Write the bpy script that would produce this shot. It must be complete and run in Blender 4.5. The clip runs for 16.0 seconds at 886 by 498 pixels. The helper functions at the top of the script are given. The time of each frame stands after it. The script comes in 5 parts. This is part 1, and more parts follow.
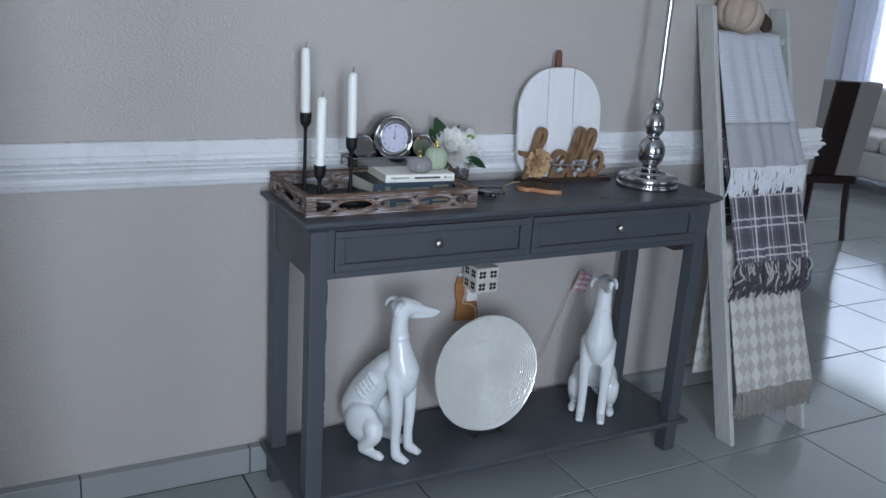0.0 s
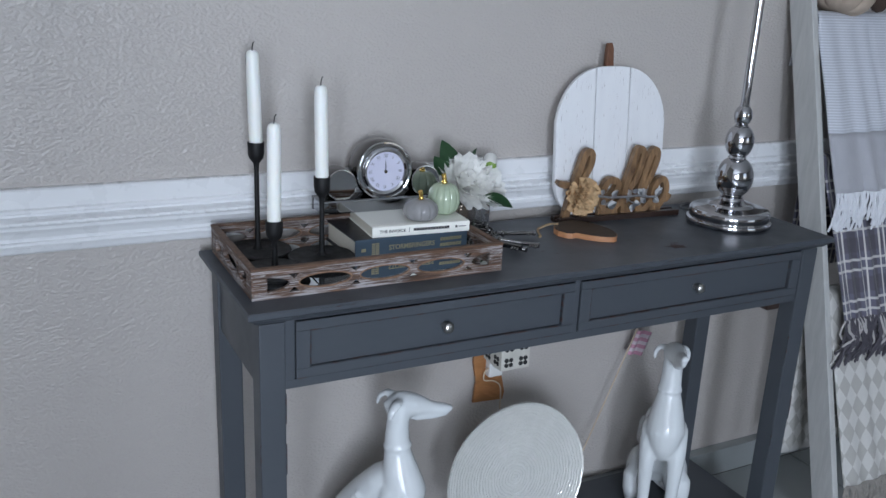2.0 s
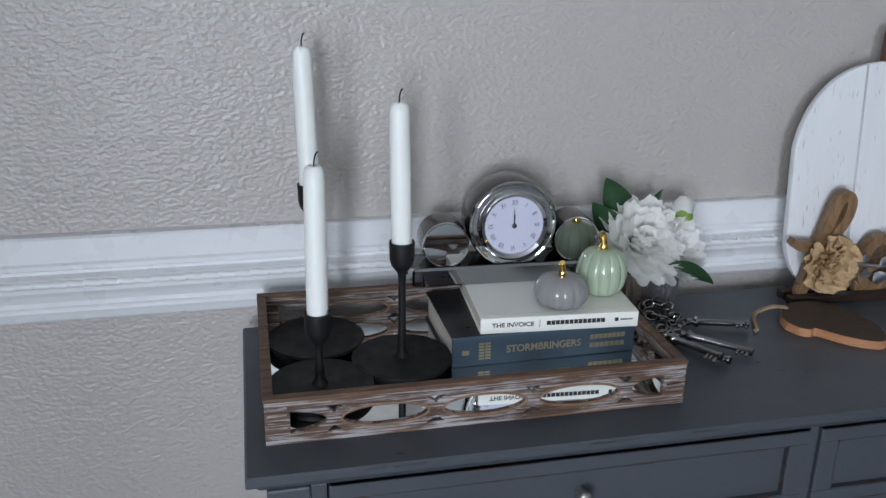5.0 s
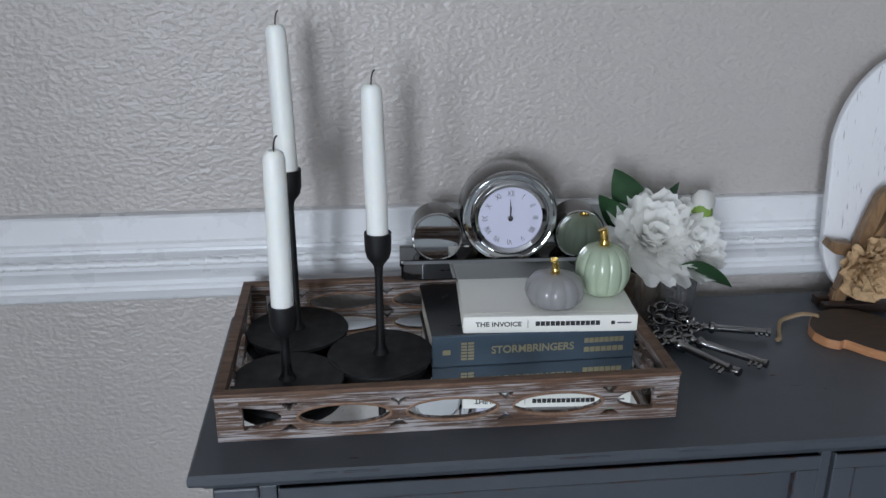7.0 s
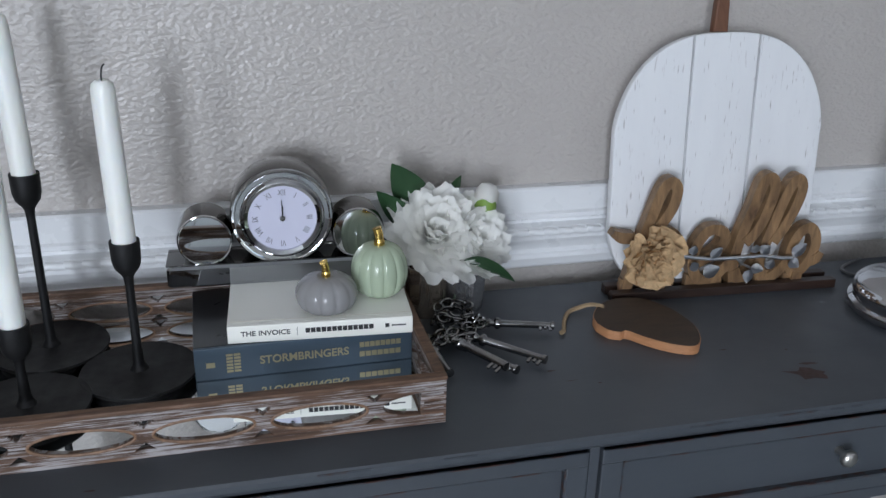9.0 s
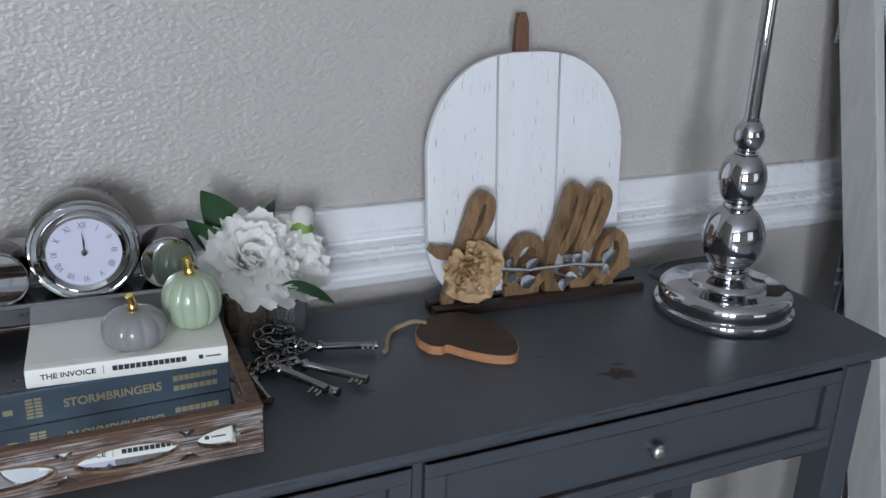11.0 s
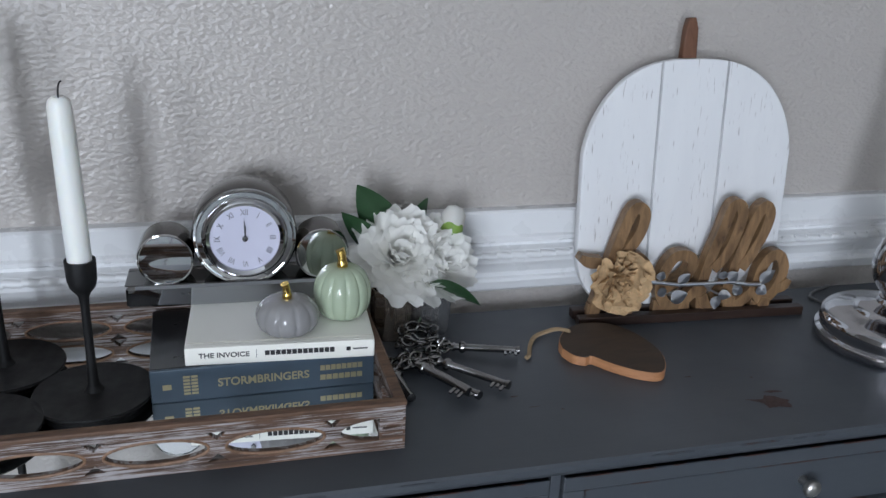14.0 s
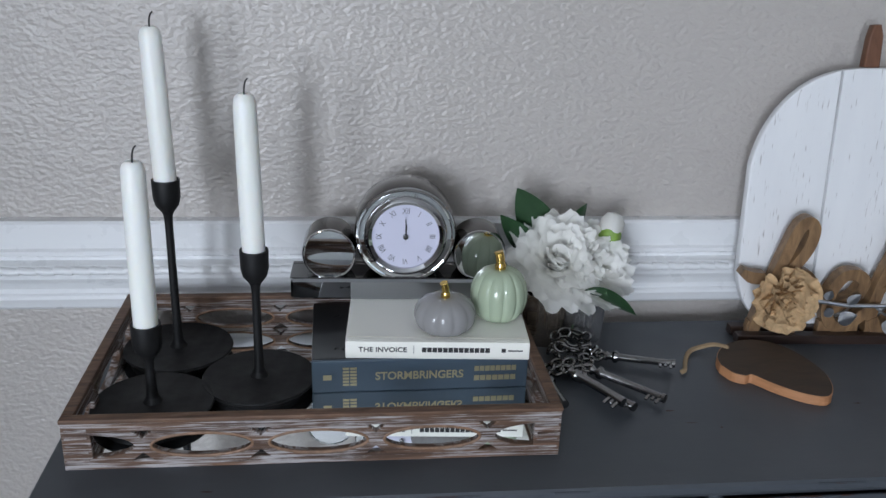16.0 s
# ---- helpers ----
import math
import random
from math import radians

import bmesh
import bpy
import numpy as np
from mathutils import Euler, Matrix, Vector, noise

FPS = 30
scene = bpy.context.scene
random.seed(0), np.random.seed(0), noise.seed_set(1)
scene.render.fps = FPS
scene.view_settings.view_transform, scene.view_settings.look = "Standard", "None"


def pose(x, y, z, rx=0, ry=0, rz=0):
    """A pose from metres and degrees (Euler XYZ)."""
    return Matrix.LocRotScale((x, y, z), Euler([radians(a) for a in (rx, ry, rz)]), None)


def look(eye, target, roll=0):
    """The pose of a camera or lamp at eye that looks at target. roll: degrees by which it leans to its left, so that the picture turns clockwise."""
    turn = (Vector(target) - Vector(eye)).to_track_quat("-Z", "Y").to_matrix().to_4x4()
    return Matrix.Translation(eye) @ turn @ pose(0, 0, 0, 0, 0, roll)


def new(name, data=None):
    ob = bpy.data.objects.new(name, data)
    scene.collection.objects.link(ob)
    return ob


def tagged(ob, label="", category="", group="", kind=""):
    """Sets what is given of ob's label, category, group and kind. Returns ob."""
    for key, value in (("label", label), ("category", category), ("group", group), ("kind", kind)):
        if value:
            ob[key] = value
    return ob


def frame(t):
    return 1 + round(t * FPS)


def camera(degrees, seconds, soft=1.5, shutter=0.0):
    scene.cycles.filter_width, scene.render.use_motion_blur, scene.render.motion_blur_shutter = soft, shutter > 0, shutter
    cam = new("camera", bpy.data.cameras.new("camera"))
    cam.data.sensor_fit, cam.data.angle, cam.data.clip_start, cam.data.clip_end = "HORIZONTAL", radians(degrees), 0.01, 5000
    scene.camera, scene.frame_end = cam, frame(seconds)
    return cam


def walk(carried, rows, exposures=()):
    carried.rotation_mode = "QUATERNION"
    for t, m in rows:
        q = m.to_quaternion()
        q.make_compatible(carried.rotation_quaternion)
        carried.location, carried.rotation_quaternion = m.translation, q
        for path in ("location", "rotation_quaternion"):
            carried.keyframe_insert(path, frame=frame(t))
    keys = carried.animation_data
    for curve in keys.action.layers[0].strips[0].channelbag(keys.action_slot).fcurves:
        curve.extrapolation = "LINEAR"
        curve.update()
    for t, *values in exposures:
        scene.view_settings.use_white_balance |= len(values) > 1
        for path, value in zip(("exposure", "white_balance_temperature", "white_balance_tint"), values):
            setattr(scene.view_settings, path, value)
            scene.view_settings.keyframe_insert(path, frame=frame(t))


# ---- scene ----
cam = camera(53.35, 16.0)
PATH = [
    (0, (-1.2949, -2.1365, 1.3690), (-0.3663, -0.4565, 0.8072), 3.83),
    (0.5, (-1.1808, -1.9822, 1.3600), (-0.2794, -0.3169, 0.7164), 3.76),
    (1, (-1.0950, -1.7938, 1.3637), (-0.1609, -0.1313, 0.7607), 3.87),
    (1.5, (-1.0284, -1.6492, 1.3555), (-0.0839, -0.0078, 0.7125), 2.80),
    (2, (-0.9516, -1.5288, 1.3558), (-0.0675, 0.1613, 0.7542), 2.63),
    (2.5, (-0.8435, -1.4010, 1.3545), (-0.0867, 0.3636, 0.7946), 3.22),
    (3, (-0.7696, -1.3130, 1.3424), (-0.0742, 0.4670, 0.7526), 3.17),
    (3.5, (-0.7264, -1.2247, 1.3254), (-0.0891, 0.5817, 0.7501), 2.33),
    (4, (-0.6741, -1.1218, 1.3304), (-0.1070, 0.6995, 0.7292), 2.01),
    (4.5, (-0.6357, -1.0616, 1.3329), (-0.1437, 0.7665, 0.6880), 1.34),
    (5.2, (-0.5860, -0.9997, 1.3391), (-0.2094, 0.8376, 0.6445), 0.68),
    (6.2, (-0.5180, -0.9841, 1.3302), (-0.2972, 0.8758, 0.6288), 0.02),
    (7, (-0.4595, -0.9730, 1.3227), (-0.2664, 0.8851, 0.6084), 0.06),
    (7.5, (-0.4151, -0.9551, 1.3213), (-0.2032, 0.8919, 0.5838), 0.11),
    (8, (-0.3922, -0.9370, 1.3248), (-0.0999, 0.8895, 0.5642), 0.72),
    (8.5, (-0.3629, -0.9302, 1.3261), (0.0012, 0.8855, 0.5706), 0.95),
    (9, (-0.3323, -0.9397, 1.3298), (0.1312, 0.8531, 0.5741), 1.38),
    (9.5, (-0.3166, -0.9450, 1.3196), (0.2613, 0.8247, 0.5888), 2.02),
    (10, (-0.3007, -0.9456, 1.3260), (0.3741, 0.7867, 0.5885), 2.40),
    (10.5, (-0.2979, -0.9482, 1.3283), (0.4467, 0.7619, 0.6063), 2.38),
    (11.2, (-0.2889, -0.9566, 1.3329), (0.4968, 0.7461, 0.6376), 1.90),
    (11.9, (-0.2810, -0.9620, 1.3386), (0.4890, 0.7537, 0.6579), 1.62),
    (12.5, (-0.2826, -0.9595, 1.3426), (0.4393, 0.7743, 0.6550), 1.93),
    (13, (-0.2904, -0.9524, 1.3366), (0.3846, 0.7980, 0.6434), 2.40),
    (13.5, (-0.2941, -0.9433, 1.3352), (0.3013, 0.8312, 0.6305), 2.43),
    (14, (-0.3082, -0.9351, 1.3325), (0.1930, 0.8635, 0.6157), 2.56),
    (14.5, (-0.3209, -0.9349, 1.3303), (0.0922, 0.8834, 0.6070), 2.58),
    (15, (-0.3302, -0.9343, 1.3327), (-0.0021, 0.8978, 0.6009), 2.50),
    (15.5, (-0.3383, -0.9336, 1.3368), (-0.0775, 0.9114, 0.6102), 2.24),
    (16, (-0.3434, -0.9292, 1.3292), (-0.1232, 0.9249, 0.6125), 2.08),
]
walk(cam, [(t, look(eye, target, roll)) for t, eye, target, roll in PATH], exposures=[(0.0, 0.00, 6150, 10), (2.0, 0.10, 6250, 10), (3.5, 0.09, 6450, 10), (7.2, -0.05, 6500, 10), (9.0, 0.07, 6500, 10), (16.0, 0.09, 6500, 10)])

# ---- light: daylight through two windows behind the camera and the windows of the dining side ----
world = bpy.data.worlds.new("world")
scene.world = world
world.use_nodes = True
wnt = world.node_tree
sky = wnt.nodes.new("ShaderNodeTexSky")
sky.sky_type = "NISHITA"
sky.sun_disc = False
sky.sun_elevation, sky.sun_rotation = radians(38), radians(200)
wnt.links.new(sky.outputs[0], wnt.nodes["Background"].inputs[0])
wnt.nodes["Background"].inputs[1].default_value = 0.10


def window_light(eye, target, w, h, watts, colour):
    d = bpy.data.lights.new("window_light", "AREA")
    d.shape, d.size, d.size_y, d.energy, d.color = "RECTANGLE", w, h, watts, colour
    ob = new("window_light", d)
    ob.matrix_world = look(eye, target)
    return ob


DAY = (0.765, 0.850, 0.985)
window_light((-1.55, -4.42, 1.45), (-1.55, 0, 1.45), 0.62, 1.5, 94, DAY)
window_light((-2.75, -4.42, 1.45), (-2.75, 0, 1.45), 0.85, 1.6, 70, DAY)
window_light((2.2, -4.42, 1.5), (2.2, 0, 1.5), 1.8, 1.7, 5, DAY)
window_light((7.08, 2.4, 1.45), (0, 2.4, 1.2), 3.2, 2.0, 115, DAY)


# ---- materials ----
def rgb(c):
    return (*c, 1.0)


class Nodes:
    """A node material with a few short ways to wire it."""

    def __init__(self, name, base=(0.5, 0.5, 0.5), rough=0.5, metal=0.0, coords="Object", **more):
        self.m = bpy.data.materials.new(name)
        self.m.use_nodes = True
        self.t = self.m.node_tree
        self.b = self.t.nodes["Principled BSDF"]
        self.b.inputs["Base Color"].default_value = rgb(base)
        self.b.inputs["Roughness"].default_value = rough
        self.b.inputs["Metallic"].default_value = metal
        for k, v in more.items():
            self.b.inputs[k.replace("_", " ")].default_value = v
        self.tc = self.t.nodes.new("ShaderNodeTexCoord")
        self.co = self.tc.outputs[coords]

    def link(self, a, b):
        self.t.links.new(a, b)

    def mapped(self, scale=(1, 1, 1), rot=(0, 0, 0), loc=(0, 0, 0)):
        n = self.t.nodes.new("ShaderNodeMapping")
        n.inputs["Scale"].default_value, n.inputs["Rotation"].default_value, n.inputs["Location"].default_value = scale, rot, loc
        self.link(self.co, n.inputs[0])
        return n.outputs[0]

    def noise(self, scale, detail=4, rough=0.55, co=None, dist=0.0):
        n = self.t.nodes.new("ShaderNodeTexNoise")
        n.inputs["Scale"].default_value, n.inputs["Detail"].default_value, n.inputs["Roughness"].default_value = scale, detail, rough
        n.inputs["Distortion"].default_value = dist
        self.link(co or self.co, n.inputs["Vector"])
        return n.outputs["Fac"]

    def wave(self, scale, co=None, dist=0.0, axis="X", kind="BANDS", detail=2.0):
        n = self.t.nodes.new("ShaderNodeTexWave")
        n.wave_type = kind
        if kind == "BANDS":
            n.bands_direction = axis
        else:
            n.rings_direction = "Z"
        n.inputs["Scale"].default_value, n.inputs["Distortion"].default_value, n.inputs["Detail"].default_value = scale, dist, detail
        self.link(co or self.co, n.inputs["Vector"])
        return n.outputs["Fac"]

    def ramp(self, fac, *stops):
        n = self.t.nodes.new("ShaderNodeValToRGB")
        while len(n.color_ramp.elements) < len(stops):
            n.color_ramp.elements.new(0.5)
        for e, (p, c) in zip(n.color_ramp.elements, stops):
            e.position, e.color = p, rgb(c if isinstance(c, tuple) else (c, c, c))
        self.link(fac, n.inputs[0])
        return n.outputs[0]

    def mix(self, fac, a, b, mode="MIX"):
        n = self.t.nodes.new("ShaderNodeMix")
        n.data_type, n.blend_type = "RGBA", mode
        for s, v in ((n.inputs[0], fac), (n.inputs[6], a), (n.inputs[7], b)):
            if isinstance(v, tuple):
                s.default_value = rgb(v)
            elif isinstance(v, (int, float)):
                s.default_value = v
            else:
                self.link(v, s)
        return n.outputs[2]

    def maths(self, op, a, b=0.0):
        n = self.t.nodes.new("ShaderNodeMath")
        n.operation = op
        for s, v in ((n.inputs[0], a), (n.inputs[1], b)):
            if isinstance(v, (int, float)):
                s.default_value = v
            else:
                self.link(v, s)
        return n.outputs[0]

    def axis(self, i):
        n = self.t.nodes.new("ShaderNodeSeparateXYZ")
        self.link(self.co, n.inputs[0])
        return n.outputs[i]

    def base(self, out):
        self.link(out, self.b.inputs["Base Color"])
        return self

    def rough(self, out, lo, hi):
        self.link(self.ramp(out, (0.3, lo), (0.7, hi)), self.b.inputs["Roughness"])
        return self

    def bump(self, out, strength=0.3, distance=0.002):
        n = self.t.nodes.new("ShaderNodeBump")
        n.inputs["Strength"].default_value, n.inputs["Distance"].default_value = strength, distance
        if self.b.inputs["Normal"].is_linked:
            self.link(self.b.inputs["Normal"].links[0].from_socket, n.inputs["Normal"])
        self.link(out, n.inputs["Height"])
        self.link(n.outputs[0], self.b.inputs["Normal"])
        return self


def mat_wall():
    n = Nodes("greige_textured_paint", rough=0.42)
    big, fine = n.noise(1.3, 3), n.noise(40, 5)
    n.base(n.mix(n.maths("MULTIPLY", big, 0.5), (0.47, 0.435, 0.405), (0.52, 0.485, 0.455)))
    peel = n.noise(1.0, 2, 0.40, co=n.mapped((135, 135, 200), rot=(0, 0.30, 0)))
    n.bump(n.ramp(peel, (0.30, 0.0), (0.74, 1.0)), 0.50, 0.0024).bump(fine, 0.08, 0.001)
    n.rough(fine, 0.28, 0.37)
    return n.m


def mat_trim():
    n = Nodes("white_gloss_trim", rough=0.3)
    n.base(n.mix(n.noise(6), (0.76, 0.77, 0.78), (0.82, 0.825, 0.83)))
    n.bump(n.noise(40, 3), 0.05, 0.0015)
    n.rough(n.noise(18), 0.22, 0.38)
    return n.m


def mat_rope_bead():
    n = Nodes("white_bead_trim", rough=0.33)
    n.base(n.mix(n.noise(6), (0.76, 0.77, 0.78), (0.82, 0.825, 0.83)))
    n.bump(n.noise(70, 3, 0.6), 0.35, 0.002)
    return n.m


def mat_console(name="slate_grey_distressed_paint"):
    n = Nodes(name, rough=0.45)
    tint = n.mix(n.noise(2.5, 5), (0.054, 0.062, 0.073), (0.068, 0.076, 0.087))
    grain = n.noise(30, 6, 0.6, co=n.mapped((1, 6, 6)))
    tint = n.mix(n.maths("MULTIPLY", grain, 0.35), tint, (0.045, 0.052, 0.062))
    wear = n.ramp(n.noise(24, 6, 0.7, co=n.mapped((0.7, 2, 2))), (0.735, 0.0), (0.765, 1.0))
    n.base(n.mix(wear, tint, (0.075, 0.035, 0.025)))
    n.bump(grain, 0.10, 0.001)
    n.rough(n.noise(9, 5), 0.36, 0.52)
    return n.m


def mat_worn():
    n = Nodes("worn_brown_edge", rough=0.6)
    n.base(n.ramp(n.noise(60, 5, co=n.mapped((0.6, 2, 2))), (0.50, (0.045, 0.052, 0.062)), (0.60, (0.045, 0.020, 0.016)), (0.80, (0.085, 0.04, 0.028))))
    return n.m


def mat_tray():
    n = Nodes("whitewashed_carved_wood", rough=0.62)
    g = n.noise(1.0, 6, 0.6, co=n.mapped((9, 60, 190)), dist=0.5)
    fine = n.noise(1.0, 4, 0.6, co=n.mapped((16, 90, 760), loc=(2, 3, 1)), dist=0.35)
    patch = n.noise(16, 4, 0.6, co=n.mapped((1, 2, 3)))
    wood = n.ramp(g, (0.30, (0.038, 0.020, 0.013)), (0.55, (0.115, 0.062, 0.037)), (0.75, (0.22, 0.125, 0.075)))
    wash = n.ramp(n.maths("ADD", n.maths("MULTIPLY", fine, 0.75), n.maths("MULTIPLY", patch, 0.45)), (0.585, 0.0), (0.690, 1.0))
    n.base(n.mix(n.maths("MULTIPLY", wash, 0.72), wood, (0.50, 0.48, 0.48)))
    n.bump(fine, 0.6, 0.0015).bump(g, 0.5, 0.0015)
    return n.m


def mat_tray_edge():
    n = Nodes("bare_brown_carved_wood", rough=0.6)
    g = n.noise(22, 6, 0.65, co=n.mapped((1.2, 9, 9)), dist=0.4)
    n.base(n.ramp(g, (0.3, (0.055, 0.028, 0.016)), (0.6, (0.15, 0.080, 0.046)), (0.8, (0.28, 0.20, 0.155))))
    n.bump(g, 0.3, 0.001)
    return n.m


def mat_simple(name, base, rough, metal=0.0, vary=0.12, scale=12, bump=0.0, bscale=80, **more):
    n = Nodes(name, base, rough, metal, **more)
    dark, light = tuple(c * (1 - vary) for c in base), tuple(min(1, c * (1 + vary)) for c in base)
    n.base(n.mix(n.noise(scale, 5), dark, light))
    if bump:
        n.bump(n.noise(bscale, 4), bump, 0.0015)
    n.rough(n.noise(scale * 2.3, 4), max(0.02, rough * 0.85), rough * 1.15)
    return n.m


def mat_wood(name, lo, hi, rough=0.5, along=(1, 8, 8), scale=14, bump=0.2):
    n = Nodes(name, rough=rough)
    g = n.noise(scale, 6, 0.62, co=n.mapped(along), dist=0.8)
    n.base(n.ramp(g, (0.28, lo), (0.72, hi)))
    n.bump(g, bump, 0.001)
    return n.m


def mat_white_plank():
    n = Nodes("white_scratched_plank", rough=0.55)
    dash = n.noise(1.0, 2, 0.5, co=n.mapped((560, 560, 42)))
    patch = n.noise(1.0, 3, 0.5, co=n.mapped((28, 28, 9), loc=(3, 1, 2)))
    mark = n.ramp(n.maths("MULTIPLY", dash, n.maths("ADD", n.maths("MULTIPLY", patch, 0.4), 0.8)), (0.680, 0.0), (0.760, 1.0))
    paint = n.mix(n.noise(9, 5, co=n.mapped((4, 4, 0.8))), (0.74, 0.745, 0.76), (0.84, 0.845, 0.85))
    n.base(n.mix(mark, paint, (0.42, 0.39, 0.38)))
    n.bump(n.maths("MULTIPLY", mark, -1.0), 0.4, 0.001)
    return n.m


def mat_tile():
    n = Nodes("glazed_floor_tile", rough=0.17)
    info = n.t.nodes.new("ShaderNodeObjectInfo")
    cl = n.noise(4, 6, 0.6, dist=0.5)
    veins = n.ramp(n.noise(7, 5, 0.7, dist=1.5), (0.42, 0.0), (0.5, 1.0), (0.58, 0.0))
    tone = n.mix(info.outputs["Random"], (0.29, 0.31, 0.31), (0.34, 0.36, 0.355))
    tone = n.mix(n.maths("MULTIPLY", cl, 0.5), tone, (0.26, 0.28, 0.28))
    n.base(n.mix(n.maths("MULTIPLY", veins, 0.12), tone, (0.30, 0.30, 0.29)))
    n.rough(n.noise(9, 4), 0.07, 0.16)
    n.bump(n.noise(14, 3), 0.05, 0.001)
    return n.m


def mat_glass(name, colour=(1, 1, 1), rough=0.03):
    return Nodes(name, colour, rough, 0.0, Transmission_Weight=1.0, IOR=1.48).m


def mat_cloth(name, a, b, scale, kind, rough=0.92):
    """Woven cloth in object coordinates (x across, z down): stripes, plaid, plain or diamonds."""
    n = Nodes(name, a, rough, Sheen_Weight=0.25)
    if kind == "stripes":
        n.base(n.mix(n.ramp(n.wave(scale, axis="Z", detail=0), (0.42, 0.0), (0.58, 1.0)), a, b))
    elif kind == "plain":
        n.base(n.mix(n.noise(30), a, b))
    elif kind == "plaid":
        def pair(axis, s):
            lines = n.ramp(n.wave(s * 2.2, axis=axis, detail=0), (0.80, 0.0), (0.90, 1.0))
            return n.maths("MULTIPLY", lines, n.ramp(n.wave(s * 0.55, axis=axis, detail=0), (0.50, 0.0), (0.54, 1.0)))

        sx, sz = pair("X", scale), pair("Z", scale * 0.8)
        dx = n.ramp(n.wave(scale * 0.55, axis="X", detail=0), (0.25, 1.0), (0.35, 0.0))
        dz = n.ramp(n.wave(scale * 0.44, axis="Z", detail=0), (0.25, 1.0), (0.35, 0.0))
        c = n.mix(n.maths("MULTIPLY", dx, 0.55), a, (0.05, 0.045, 0.05))
        c = n.mix(n.maths("MULTIPLY", dz, 0.45), c, (0.05, 0.045, 0.05))
        c = n.mix(n.maths("MULTIPLY", sx, 0.9), c, b)
        n.base(n.mix(n.maths("MULTIPLY", sz, 0.75), c, b))
    else:
        ck = n.t.nodes.new("ShaderNodeTexChecker")
        ck.inputs["Scale"].default_value = scale
        ck.inputs["Color1"].default_value, ck.inputs["Color2"].default_value = rgb(a), rgb(b)
        flat = n.t.nodes.new("ShaderNodeVectorMath")
        flat.operation = "MULTIPLY"
        flat.inputs[1].default_value = (1, 0, 1)
        n.link(n.co, flat.inputs[0])
        sep = n.t.nodes.new("ShaderNodeSeparateXYZ")
        n.link(flat.outputs[0], sep.inputs[0])
        u = n.maths("ADD", n.maths("MULTIPLY", sep.outputs[0], 1.0), n.maths("MULTIPLY", sep.outputs[2], 0.72))
        v = n.maths("SUBTRACT", n.maths("MULTIPLY", sep.outputs[0], 1.0), n.maths("MULTIPLY", sep.outputs[2], 0.72))
        comb = n.t.nodes.new("ShaderNodeCombineXYZ")
        n.link(u, comb.inputs[0]), n.link(v, comb.inputs[1])
        comb.inputs[2].default_value = 0.013
        n.link(comb.outputs[0], ck.inputs[0])
        n.base(n.mix(n.maths("MULTIPLY", n.noise(200, 3), 0.55), ck.outputs[0], n.mix(0.5, a, b)))
    n.bump(n.noise(420, 2), 0.45, 0.001).bump(n.noise(35, 3), 0.25, 0.002)
    return n.m


